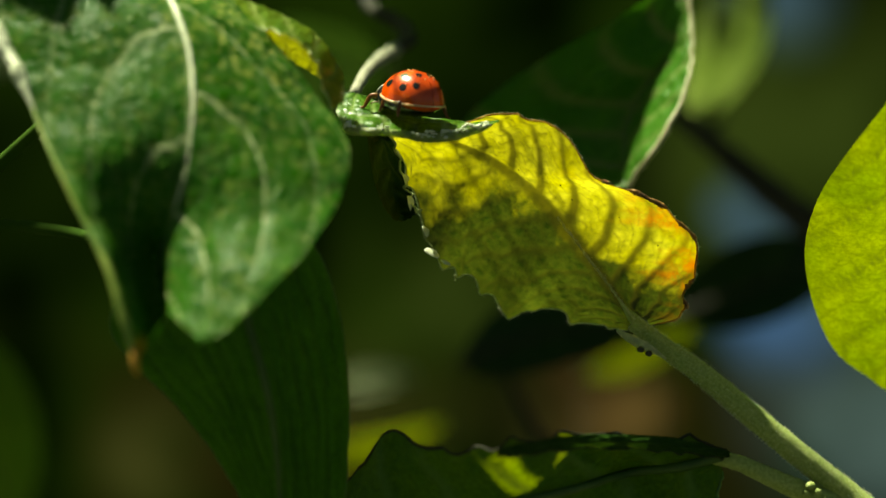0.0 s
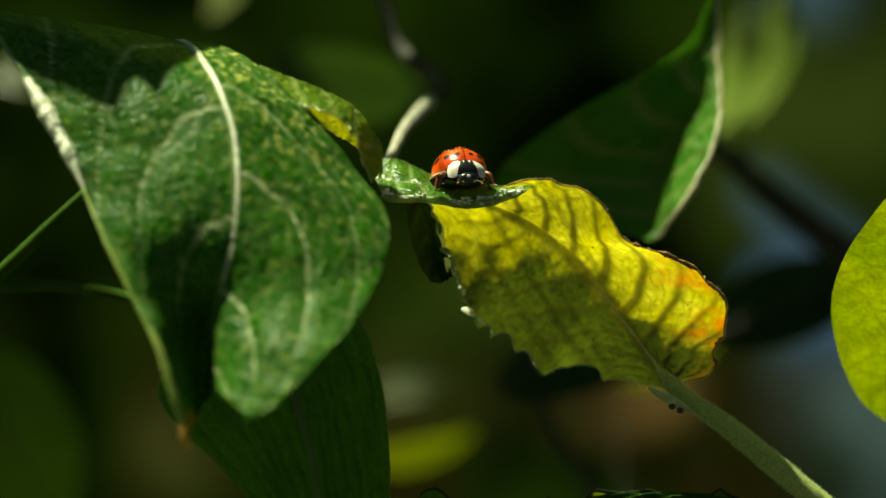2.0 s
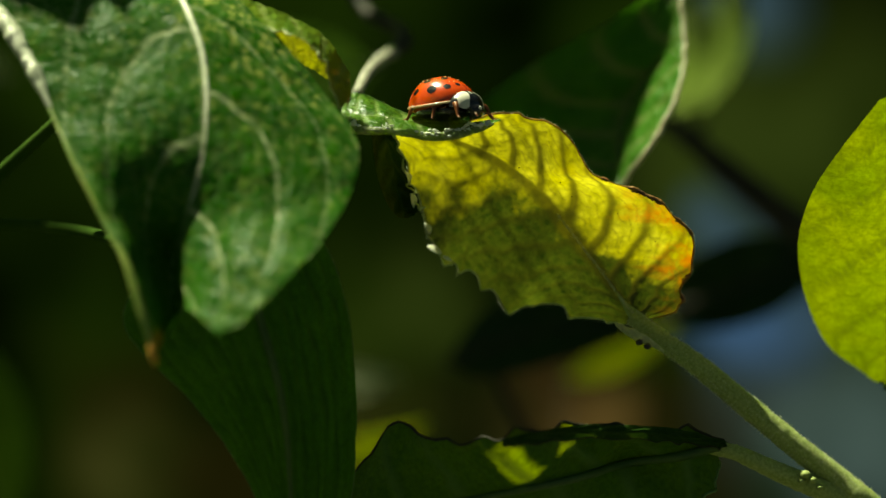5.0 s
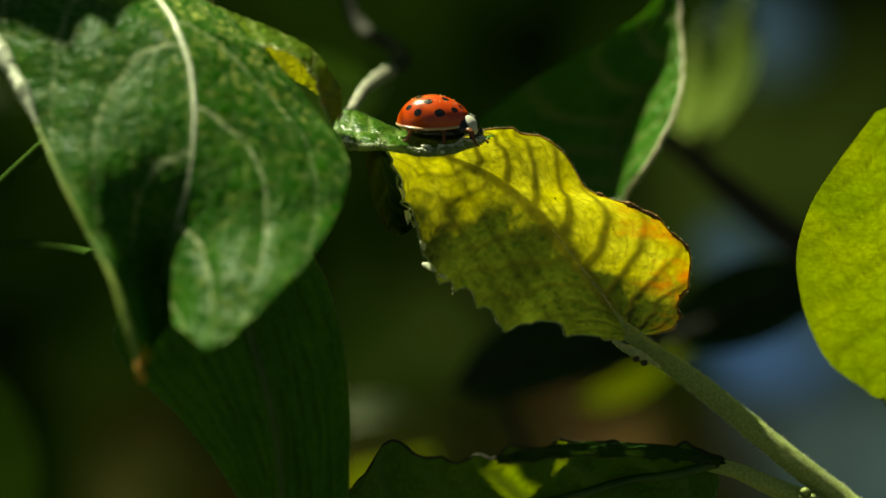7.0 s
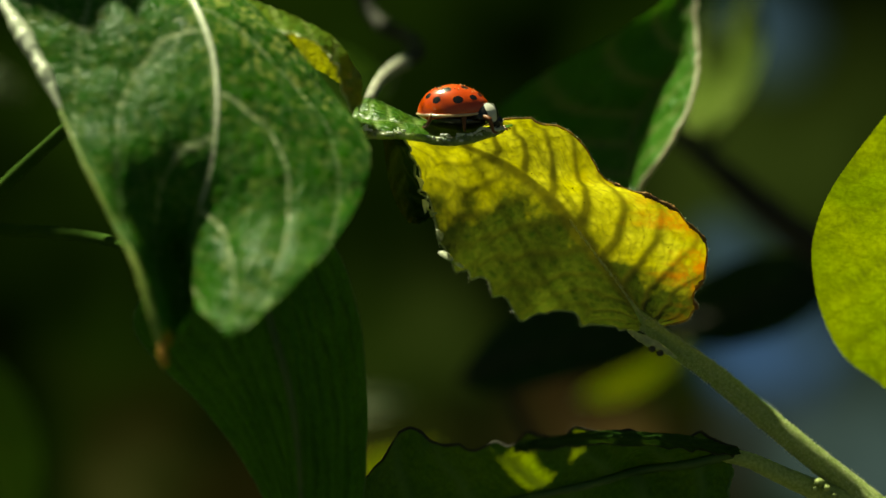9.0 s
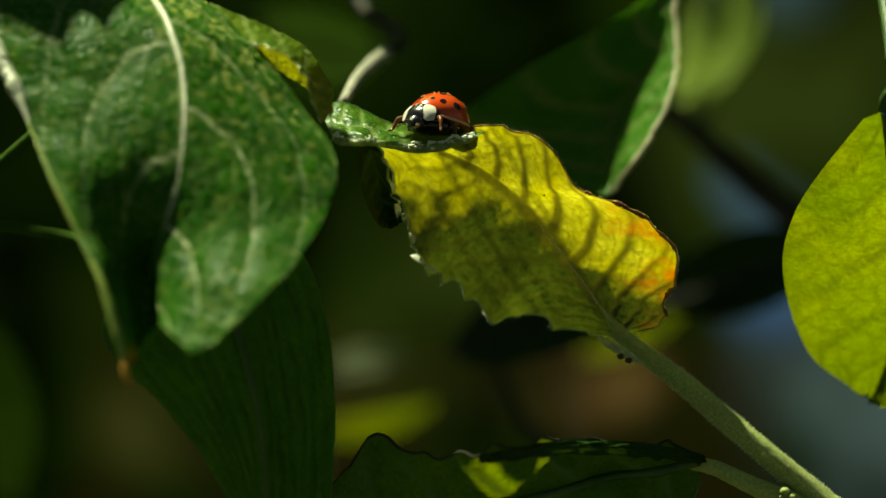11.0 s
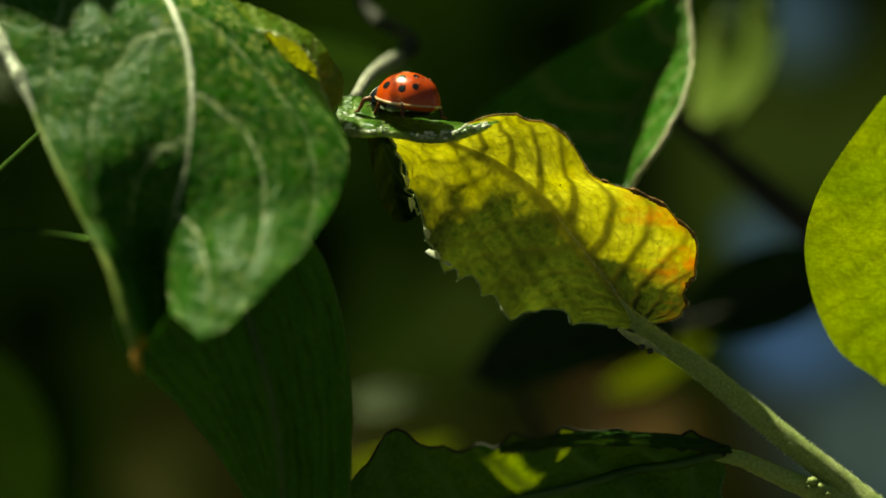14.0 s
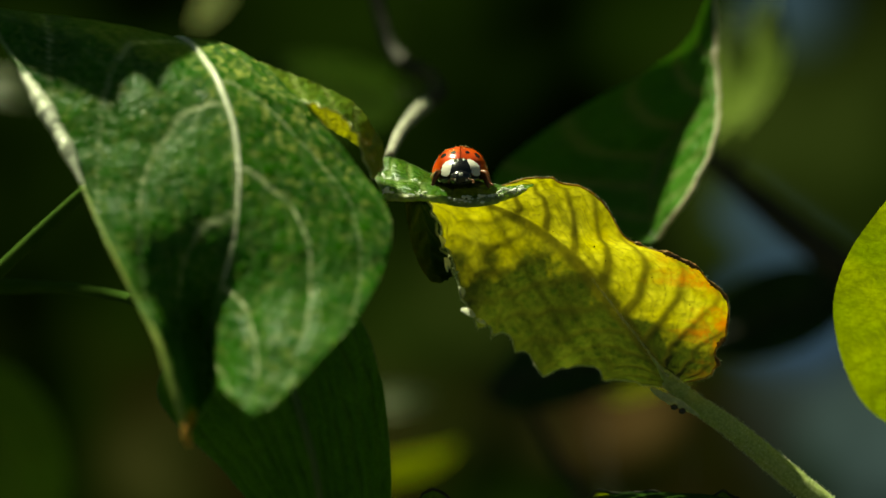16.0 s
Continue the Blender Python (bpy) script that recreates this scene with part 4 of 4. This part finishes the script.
# ---- dark leaf behind with a pale edge ----
behind = thing("dark_leaf", (17.6, 28.8, 4.0), "dark green leaf with a pale rolled edge, out of focus", "leaf")
BEHIND_ROWS = [
    ((16.8, 29.0, 3.7), (17.1, 29.3, 3.8), (17.4, 28.8, 4.0)),
    ((11.0, 36.5, 5.2), (17.5, 33.5, 6.2), (18.9, 25.6, 6.4)),
    ((4.7, 38.0, 7.1), (18.0, 36.0, 9.6), (20.9, 25.6, 9.3)),
    ((3.8, 37.5, 10.2), (19.2, 35.5, 12.4), (22.3, 27.2, 12.8)),
    ((9.8, 36.0, 14.9), (21.6, 33.0, 15.6), (23.0, 30.0, 16.3)),
    ((17.0, 33.6, 18.9), (22.6, 32.6, 19.4), (23.0, 32.0, 19.8)),
    ((20.6, 33.4, 21.6), (22.9, 33.2, 22.2), (23.1, 33.0, 22.4)),
    ((22.6, 34.0, 25.6), (22.9, 34.0, 25.9), (23.1, 34.0, 26.1)),
]
add_leaf(behind, BEHIND_ROWS, EDGE_LEAF, "blade", "", rim=(None, EDGE_TAN), rim_size=0.19, rib=STEM_DARK, rib_size=(0.2, 0.1), nu=70, nv=90, veins=8, sweep=0.2, puff=(0.2, 0.08), fine=0.06, bulge=(-0.6, 0.4), seed=9)

attach(behind, BEHIND_ROWS[-1][1])

# ---- grey twig behind ----
grey = thing("grey_twig", (-5.3, 12.8, 11.1), "pale grey woody twig, its knotted upper part coloured dark for shade", "twig")
gv, gf = tube([(-5.4, 9.6, 10.6), (-4.6, 19.2, 13.0), (-3.5, 30.4, 15.0), (-2.6, 41.6, 16.5)], [0.4, 0.5, 0.58, 0.68], 10, 40, 0.06, 4)
part("bark", gv, gf, STEM_GREY, grey)
# upper part of the same twig: its shade is put into a near-black bark
gv, gf = tube([*[(-2.7, 40.8, 16.4), (-1.5, 49.6, 18.2), (-2.5, 57.6, 20.4), (-5.4, 64.0, 22.5), (-6.9, 67.2, 25.7), (-8.7, 70.4, 35.3), (-11.2, 73.6, 53.1)], (-25, 105, 120)], [0.6, 0.85, 0.7, 0.7, 0.7, 0.8, 1.0, 1.6], 10, 80, 0.1, 7)
part("shaded_knotted_bark", gv, gf, DARK_BARK, grey, "knotted bark coloured dark for shade")


branch = thing("dark_branch", (35.0, 140.0, 14.0), "dark shaded branch, out of focus", "branch")
v, f = tube([*[(29.4, 143.2, 19.7), (35.0, 140.0, 14.0), (42.3, 140.0, 7.8), (49.6, 140.0, 2.0), (62.6, 143.2, -6.1), (88.2, 156.0, -17.0)], (150, 190, -20)], [0.9, 1.4, 1.9, 2.2, 2.4, 2.5, 2.6], 10, 60, 0.06, 8)
part("bark", v, f, DARK_BARK, branch)
for at_v, side in ((12, 1), (26, -1), (41, 1)):
    knot = np.array(v[at_v * 10: at_v * 10 + 10]).mean(axis=0)
    kv, kf = tube((knot, knot + (1.2 * side, -0.6, 1.6), knot + (2.6 * side, -0.8, 2.8)), (0.8, 0.6, 0.2), 8, 14, 0.08, at_v)
    part("spur", kv, kf, DARK_BARK, branch)


stalk = thing("dark_stalk", (18.6, 140.0, -35.4), "thin dark stalk rising behind, out of focus", "stalk")
v, f = tube([(30, 150, -104), (18.6, 140.0, -35.4), (14.6, 143.0, -25.8), (11.7, 146.0, -20.1), (8.4, 150.0, -13.5)], [1.2, 0.9, 0.8, 0.65, 0.3], 8, 40, 0.05, 9)
part("bark", v, f, DARK_BARK, stalk)


# ---- leaves further back ----
def simple_leaf(name, label, base, tip, width, depth_turn, mat, bend=2.0, seed=1, group=""):
    """A whole leaf from base to tip (millimetres), its blade turned by depth_turn degrees from facing the lens."""
    b, t = np.array(base, float), np.array(tip, float)
    ax = t - b
    n = np.linalg.norm(ax)
    ax /= n
    front = np.array([0, -1.0, 0])
    sidew = np.cross(ax, front)
    sidew /= np.linalg.norm(sidew)
    nrm = np.cross(sidew, ax)
    a = math.radians(depth_turn)
    s2 = sidew * math.cos(a) + nrm * math.sin(a)
    n2 = np.cross(s2, ax)
    rows = []
    for k in range(8):
        v = k / 7
        w = width * (math.sin(math.pi * v ** 0.8) ** 0.8 + 0.02) / 2
        c = b + ax * n * v + n2 * bend * math.sin(v * 3.0)
        rows.append((c - s2 * w + n2 * 0.12 * w, c, c + s2 * w + n2 * 0.12 * w))
    th = thing(name, base, label, "leaf", group)
    attach(th, base, base[2] > 0, 0.12, DARK_BARK)
    # near-black leaves get a blackened rib too, so it looks shaded
    add_leaf(th, rows, mat, rim=None, rib=DARK_BARK if mat == SHADOW_LEAF else STEM_DARK, rib_size=(0.5, 0.15), nu=24, nv=40, veins=6, sweep=0.2, puff=0.12, seed=seed)
    return th


simple_leaf("background_leaf", "soft green leaf behind, out of focus", (-5.5, 192.0, 25.5), (-29.5, 200.0, 31.0), 13, 30, GREY_LEAF, 3, 3, "leaves behind")
simple_leaf("background_leaf", "tall green leaf behind, out of focus", (56.5, 240.0, 46.0), (48.5, 236.0, 21.5), 7, 25, MID_LEAF, 3, 4, "leaves behind")
simple_leaf("background_leaf", "short green leaf behind, out of focus", (48.6, 230.0, 41.0), (42.5, 228.0, 19.5), 8, 20, MID_LEAF, 3, 15, "leaves behind")
simple_leaf("background_leaf", "drooping leaf coloured near black for shade, out of focus", (4.4, 144.0, -16.4), (32.3, 134.4, -10.9), 13, 40, SHADOW_LEAF, 3, 5, "leaves behind")
simple_leaf("background_leaf", "bright green leaf edge, out of focus", (33.0, 336.0, -28.6), (57.0, 336.0, -15.5), 6, -35, OLIVE_LEAF, 3, 6, "leaves behind")
simple_leaf("background_leaf", "yellow-green leaf low behind, out of focus", (-21.8, 320.0, -43.1), (4.0, 320.0, -36.6), 7, -35, OLIVE_LEAF, 3, 7, "leaves behind")
simple_leaf("background_leaf", "pale green leaf low behind, out of focus", (-19.6, 352.0, -32.4), (-1.5, 352.0, -30.0), 6, 25, PALE_LEAF, 3, 11, "leaves behind")
simple_leaf("background_leaf", "green leaf low behind, out of focus", (-78.7, 208.0, -12.7), (-65.3, 224.0, -46.2), 20, 10, SHADE_LEAF, 3, 8, "leaves behind")
simple_leaf("background_leaf", "broad leaf behind coloured near black for shade, out of focus", (33.8, 160.0, -10.9), (60.4, 172.0, -1.9), 12, 12, SHADOW_LEAF, 3, 9, "leaves behind")
simple_leaf("background_leaf", "pale leaf far behind, out of focus", (-80.1, 240.0, 31.5), (-67.1, 240.0, 27.2), 6, 30, PALE_LEAF, 2, 12, "leaves behind")
simple_leaf("background_leaf", "pale narrow leaf far behind, out of focus", (-35.9, 240.0, 52.9), (-43.1, 240.0, 40.3), 5, 30, PALE_LEAF, 2, 13, "leaves behind")

# ---- unseen leaves added overhead to shade the depth ----
def sun_blocker_leaf(center, angle, length, width, seed=1, mat=BLOCKER_LEAF, stalk=0.5):
    """An unseen leaf added above to block the sun, its face to the sun; angle: degrees of its axis from the x
    direction.
    """
    n = np.array(SUN)
    a = np.cross([0.0, 1.0, 0.0], n)
    a /= np.linalg.norm(a)
    b = np.cross(n, a)
    q = math.radians(angle)
    ax, sd = a * math.cos(q) + b * math.sin(q), -a * math.sin(q) + b * math.cos(q)
    base = np.array(center) - ax * length / 2
    rows = []
    for k in range(8):
        v = k / 7
        w = width * (math.sin(math.pi * v ** 0.85) ** 0.75 + 0.02) / 2
        c = base + ax * length * v + n * 0.06 * length * math.sin(v * 3)
        rows.append((c - sd * w, c, c + sd * w))
    th = thing("sun_blocker_leaf", tuple(base), "unseen dark green leaf added overhead to block the sun", "leaf", "leaves overhead")
    attach(th, rows[0][1], size=stalk, lift=SUN * 22)
    add_leaf(th, rows, mat, rib=STEM_DARK, rib_size=(0.6, 0.2), nu=16, nv=30, veins=6, sweep=0.2, puff=0.5, seed=seed)
    return th


sun_blocker_leaf(Vector((-4.5, -8.0, -17)) + SUN * 80, 0, 20, 18, 4)
sun_blocker_leaf((-16.3, 59.4, 79.8), -10, 54, 26, 3, OVER_LEAF)
# unseen leaves added to shade the green leaf's shoulder and the lower leaf, with a gap that lets one sun fleck through
ACROSS = Vector((0, 1, 0)).cross(SUN).normalized()
ALONG = SUN.cross(ACROSS)
sun_blocker_leaf(ACROSS * -18.0 + ALONG * -13.8 + SUN * 80, -80, 19.5, 20, 1)
sun_blocker_leaf(ACROSS * -14.2 + ALONG * -14.4 + SUN * 84, -84, 17.0, 9.5, 2)
sun_blocker_leaf(ACROSS * 12.3 + ALONG * -8.4 + SUN * 44, 2, 23, 6.0, 7, BLOCKER_LEAF, 0.14)
sun_blocker_leaf(ACROSS * 12.4 + ALONG * -6.0 + SUN * 48, 6, 10, 5.0, 8, BLOCKER_LEAF, 0.12)
sun_blocker_leaf(ACROSS * 6.6 + ALONG * -11.1 + SUN * 52, 2, 18, 6.2, 9, BLOCKER_LEAF, 0.12)
sun_blocker_leaf(ACROSS * 1.7 + ALONG * -8.3 + SUN * 47, 90, 6.8, 3.4, 12, BLOCKER_LEAF, 0.1)
for k in range(12):
    if k in (1, 2, 9, 10):
        continue
    x, y = -75 + 34 * (k % 4) + 7 * wave(k * 0.7, 2), 98 + 55 * (k // 4) + 6 * wave(k * 1.3, 5)
    sun_blocker_leaf((x, y, 80 + 6 * wave(k * 0.9, 1)), 25 * wave(k * 0.53, 4) + 20, 66, 46, k)
# ---- the beetle ----
def dome(cx, cz, rx, ry, rz, th0, th1, ph1, nt=28, np_=16, power=1.0):
    """Part of a flattened dome; theta runs round it, phi from the crown to the rim."""
    th = np.linspace(th0, th1, nt)
    ph = np.linspace(0.0, ph1, np_)
    T, Q = np.meshgrid(th, ph, indexing="ij")
    v = np.stack([cx + rx * np.sin(Q) * np.cos(T), ry * np.sin(Q) * np.sin(T), cz + rz * np.cos(Q)], -1)
    f = [(i * np_ + j, i * np_ + j + 1, (i + 1) * np_ + j + 1, (i + 1) * np_ + j) for i in range(nt - 1) for j in range(np_ - 1)]
    return v.reshape(-1, 3), f


SHELL_C, SHELL_R = (-0.25, 1.2), (2.62, 2.05, 2.0)


def hem(x, y):
    """How far the shell's hem swings up at front and back and down at the flanks."""
    a, b = (x - SHELL_C[0]) / SHELL_R[0], y / SHELL_R[1]
    w = np.clip(a * a + b * b, 0, 1) ** 3
    return w * (0.22 * a + 0.05 * a * a - 0.12 * b * b)


def patch(x, y, r, lift=1.010, stretch=1.0):
    """A round patch that lies on the shell, centred above the plan point x, y."""
    a, b = (x - SHELL_C[0]) / SHELL_R[0], y / SHELL_R[1]
    c = Vector((a, b, math.sqrt(max(1 - a * a - b * b, 0.02)))).normalized()
    e = c.cross(Vector((0, 1, 0.2))).normalized()
    h = c.cross(e)
    vs, fs = [], []
    for k in range(4):
        w = r / 2.3 * k / 3
        for j in range(16):
            q = 2 * math.pi * j / 16
            p = (c * math.cos(w) + (e * math.cos(q) * stretch + h * math.sin(q)) * math.sin(w)) * lift
            px, py = SHELL_C[0] + p.x * SHELL_R[0], p.y * SHELL_R[1]
            vs.append((px, py, SHELL_C[1] + p.z * SHELL_R[2] + float(hem(px, py))))
    for k in range(3):
        fs += [(k * 16 + j, (k + 1) * 16 + j, (k + 1) * 16 + (j + 1) % 16, k * 16 + (j + 1) % 16) for j in range(16)]
    return vs, fs


beetle = thing("ladybird", (0, 0, 0), "orange-red ladybird with black spots and a white-marked collar", "ladybird")
for s in (1, -1):
    a0, a1 = (0.012, math.pi - 0.004) if s > 0 else (-math.pi + 0.004, -0.012)
    v, f = dome(SHELL_C[0], SHELL_C[1], *SHELL_R, a0, a1, 1.62, 40, 24)
    v = np.array(v)
    v[:, 2] += hem(v[:, 0], v[:, 1])
    v[:, 1] += 0.012 * s
    wing = part("wing_case", v, f, SHELL, beetle, "glossy orange-red wing case", local=True)
    ang = np.linspace(a0, a1, 40)
    rim = [(SHELL_C[0] + (SHELL_R[0] + 0.01) * math.cos(q), (SHELL_R[1] + 0.01) * math.sin(q), SHELL_C[1] - 0.08 + hem(SHELL_C[0] + SHELL_R[0] * math.cos(q), SHELL_R[1] * math.sin(q))) for q in ang]
    v, f = tube(rim, [0.06, 0.11, 0.10, 0.05], 8, 50)
    part("rim", v, f, SHELL_EDGE, wing, local=True)
    under = []
    for q in ang:
        back = ((1 - math.cos(q)) / 2) ** 1.3
        top = SHELL_C[1] - 0.1 + hem(SHELL_C[0] + SHELL_R[0] * math.cos(q), SHELL_R[1] * math.sin(q))
        for k in range(5):
            w = k / 4
            grow, drop = 1 - 0.03 * w - (0.14 + 0.10 * back) * w * w, (0.05 + 0.42 * back ** 2) * w
            under.append((SHELL_C[0] + SHELL_R[0] * grow * math.cos(q), SHELL_R[1] * grow * math.sin(q), top - drop))
    part("underfold", under, [(i * 5 + k, i * 5 + k + 1, i * 5 + k + 6, i * 5 + k + 5) for i in range(len(ang) - 1) for k in range(4)], SHELL, wing, "orange underfold of the wing case", local=True)
    for x, y, r in ((1.6, 0.5, 0.2), (1.25, 1.2, 0.26), (0.5, 0.6, 0.25), (0.25, 1.74, 0.33), (-0.65, 1.15, 0.28), (-1.3, 1.62, 0.27), (-1.35, 0.42, 0.22), (-2.0, 1.0, 0.24)):
        v, f = patch(x, y * s, r)
        part("spot", v, f, BLACK, wing, local=True)
grains_v, grains_f = [], []
for k in range(26):
    px, py = -0.5 + 2.1 * math.sin(k * 2.4) * (0.3 + 0.7 * ((k * 7) % 11) / 11), 1.75 * math.cos(k * 2.4 + 0.3) * (0.3 + 0.7 * ((k * 5) % 13) / 13)
    a, b = (px - SHELL_C[0]) / SHELL_R[0], py / SHELL_R[1]
    gv, gf = ball((px, py, SHELL_C[1] + SHELL_R[2] * math.sqrt(max(0.02, 1 - a * a - b * b)) + 0.02), (0.045, 0.045, 0.045), 6, 4)
    grains_f += [tuple(q + len(grains_v) for q in face) for face in gf]
    grains_v += gv
tagged(part("pollen", grains_v, grains_f, POLLEN, beetle, "pale pollen grains on the shell", local=True), kind="stuff")
# reaches low so that its black also imitates the shade beneath the beetle
v, f = ball((-0.1, 0, 0.68), (2.3, 1.72, 0.74))
part("abdomen", v, f, BLACK, beetle, "black underside, also standing in for the shade beneath", local=True)
COLLAR_C, COLLAR_R = (1.9, 0.9), (1.22, 1.55, 1.22)
v, f = dome(COLLAR_C[0], COLLAR_C[1], *COLLAR_R, -math.pi, math.pi, 1.6, 40, 16)
collar = part("collar", v, f, BLACK, beetle, "black collar plate with ivory sides", local=True)


def collar_mark(cx, cy, rx, ry, lift=0.03):
    """A rounded patch on the collar."""
    vs, fs = [], []
    for k in range(6):
        for j in range(20):
            a = 2 * math.pi * j / 20
            x, y = cx + rx * k / 5 * math.cos(a), cy + ry * k / 5 * math.sin(a)
            q = 1 - ((x - COLLAR_C[0]) / COLLAR_R[0]) ** 2 - (y / COLLAR_R[1]) ** 2
            z = math.sqrt(max(q, 0.0))
            grow = 1.0 if q > 0 else 1 / math.sqrt(1 - q)
            vs.append((COLLAR_C[0] + (x - COLLAR_C[0]) * grow * 1.02, y * grow * 1.02, COLLAR_C[1] + COLLAR_R[2] * z + lift if q > 0 else COLLAR_C[1] + 0.25 * (grow - 1) - 0.4 * (1 - grow) - 0.5 * (1 - 1 / (1 - q))))
    for k in range(5):
        fs += [(k * 20 + j, (k + 1) * 20 + j, (k + 1) * 20 + (j + 1) % 20, k * 20 + (j + 1) % 20) for j in range(20)]
    return vs, fs


for s in (1, -1):
    v, f = collar_mark(2.5, 0.92 * s, 0.48, 0.46)
    part("side_patch", v, f, IVORY, collar, "ivory side patch", local=True)
    v, f = collar_mark(2.5, 0.2 * s, 0.2, 0.06)
    part("streak", v, f, IVORY, collar, "thin ivory streak", local=True)
v, f = ball((2.86, 0, 0.62), (0.55, 0.76, 0.55))
head = part("head", v, f, BLACK, beetle, "black head", local=True)
v, f = ball((3.30, 0, 0.75), (0.1, 0.2, 0.2), 10, 8)
part("face", v, f, IVORY, head, "ivory face fleck", local=True)
for s in (1, -1):
    v, f = ball((2.97, 0.62 * s, 0.75), (0.17, 0.14, 0.17), 10, 8)
    part("eye", v, f, BLACK, head, local=True)
    v, f = ball((3.22, 0.38 * s, 0.45), (0.1, 0.12, 0.1), 10, 8)
    part("cheek", v, f, IVORY, head, "ivory cheek fleck", local=True)
    v, f = tube([(3.2, 0.45 * s, 0.5), (3.45, 0.72 * s, 0.45), (3.65, 0.9 * s, 0.32), (3.8, 0.86 * s, 0.2)], [0.05, 0.04, 0.05, 0.09], 6, 14)
    part("antenna", v, f, LEG, head, local=True)

LEGS = []
for s in (1, -1):
    for x, fx in ((1.7, 1.0), (0.5, 0.25), (-0.8, -0.9)):
        pts = [(0, 0, 0), (0.35 * fx, 0.45 * s, 0.1), (0.75 * fx, 0.85 * s, 0.0), (0.95 * fx, 1.0 * s, -0.45), (1.1 * fx, 1.1 * s, -0.8), (1.4 * fx, 1.22 * s, -0.92)]
        v, f = tube(pts, [0.16, 0.21, 0.18, 0.13, 0.1, 0.06], 8, 24)
        leg = part("leg", v, f, LEG, beetle, "amber-brown jointed leg", local=True)
        leg.location = Vector((x, 0.9 * s, 0.95)) * MM * BODY_SCALE
        LEGS.append((leg, s, x))


def stand(x, y, z, heading, pitch=0, roll=0):
    return Matrix.Translation(at((x, y, z))) @ pose(0, 0, 0, 0, 0, heading) @ pose(0, 0, 0, roll, -pitch, 0)


def motions():
    walk(beetle, [
        (0, stand(-1.0, -1.1, 8.5, 124, 10)),
        (0.5, stand(-0.7, -1.1, 8.2, 174, 13)),
        (1, stand(-0.5, -1.1, 8.0, 222, 4)),
        (1.5, stand(-0.5, -1.1, 7.8, 247, 4)),
        (2, stand(0.1, -1.1, 7.7, 281, 4)),
        (2.5, stand(0.5, -1.1, 7.9, 304, 4)),
        (3, stand(1.3, -1.1, 7.7, 334, 0)),
        (3.5, stand(1.4, -1.1, 7.8, 354, 0)),
        (4, stand(1.6, -1.1, 7.9, 342, 0)),
        (4.5, stand(1.7, -1.1, 7.9, 332, 0)),
        (5, stand(1.4, -1.1, 8.0, 319, 0)),
        (7.5, stand(1.2, -1.7, 7.75, 4, -6, 15)),
        (8, stand(1.15, -1.7, 7.8, 6, -7, 17)),
        (8.5, stand(1.1, -1.7, 7.75, 6, -8, 17)),
        (9.3, stand(1.6, -1.4, 7.75, 336, 0)),
        (10.2, stand(1.9, -1.1, 7.75, 282, 2)),
        (11, stand(2.0, -1.1, 7.7, 236, 6)),
        (11.5, stand(1.0, -1.1, 7.4, 205, 6)),
        (12, stand(0.1, -1.1, 8.0, 190, 10)),
        (12.5, stand(-1.3, -1.1, 8.7, 182, 12)),
        (13, stand(-0.6, -1.1, 8.5, 114, 8)),
        (13.5, stand(-0.6, -1.1, 8.3, 116, 6)),
        (14, stand(-1.3, -1.1, 8.5, 132, 8)),
        (14.5, stand(-0.7, -1.1, 8.4, 178, 12)),
        (15, stand(-0.8, -1.1, 7.9, 223, 5)),
        (15.5, stand(-0.7, -1.1, 7.8, 242, 5)),
        (16, stand(0.1, -1.1, 7.7, 270, 4)),
    ])
    for k, (leg, s, x) in enumerate(LEGS):
        rows = []
        for i in range(65):
            t = i * 0.25
            swing = 11 * math.sin(2.9 * t + k * 2.1) + 5 * math.sin(5.3 * t + k)
            rows.append((t, Matrix.Translation(Vector((x, 0.9 * s, 0.95)) * MM * BODY_SCALE) @ pose(0, 0, 0, 3 * math.sin(4 * t + k), 0, swing * 0.6)))
        walk(leg, rows)


motions()
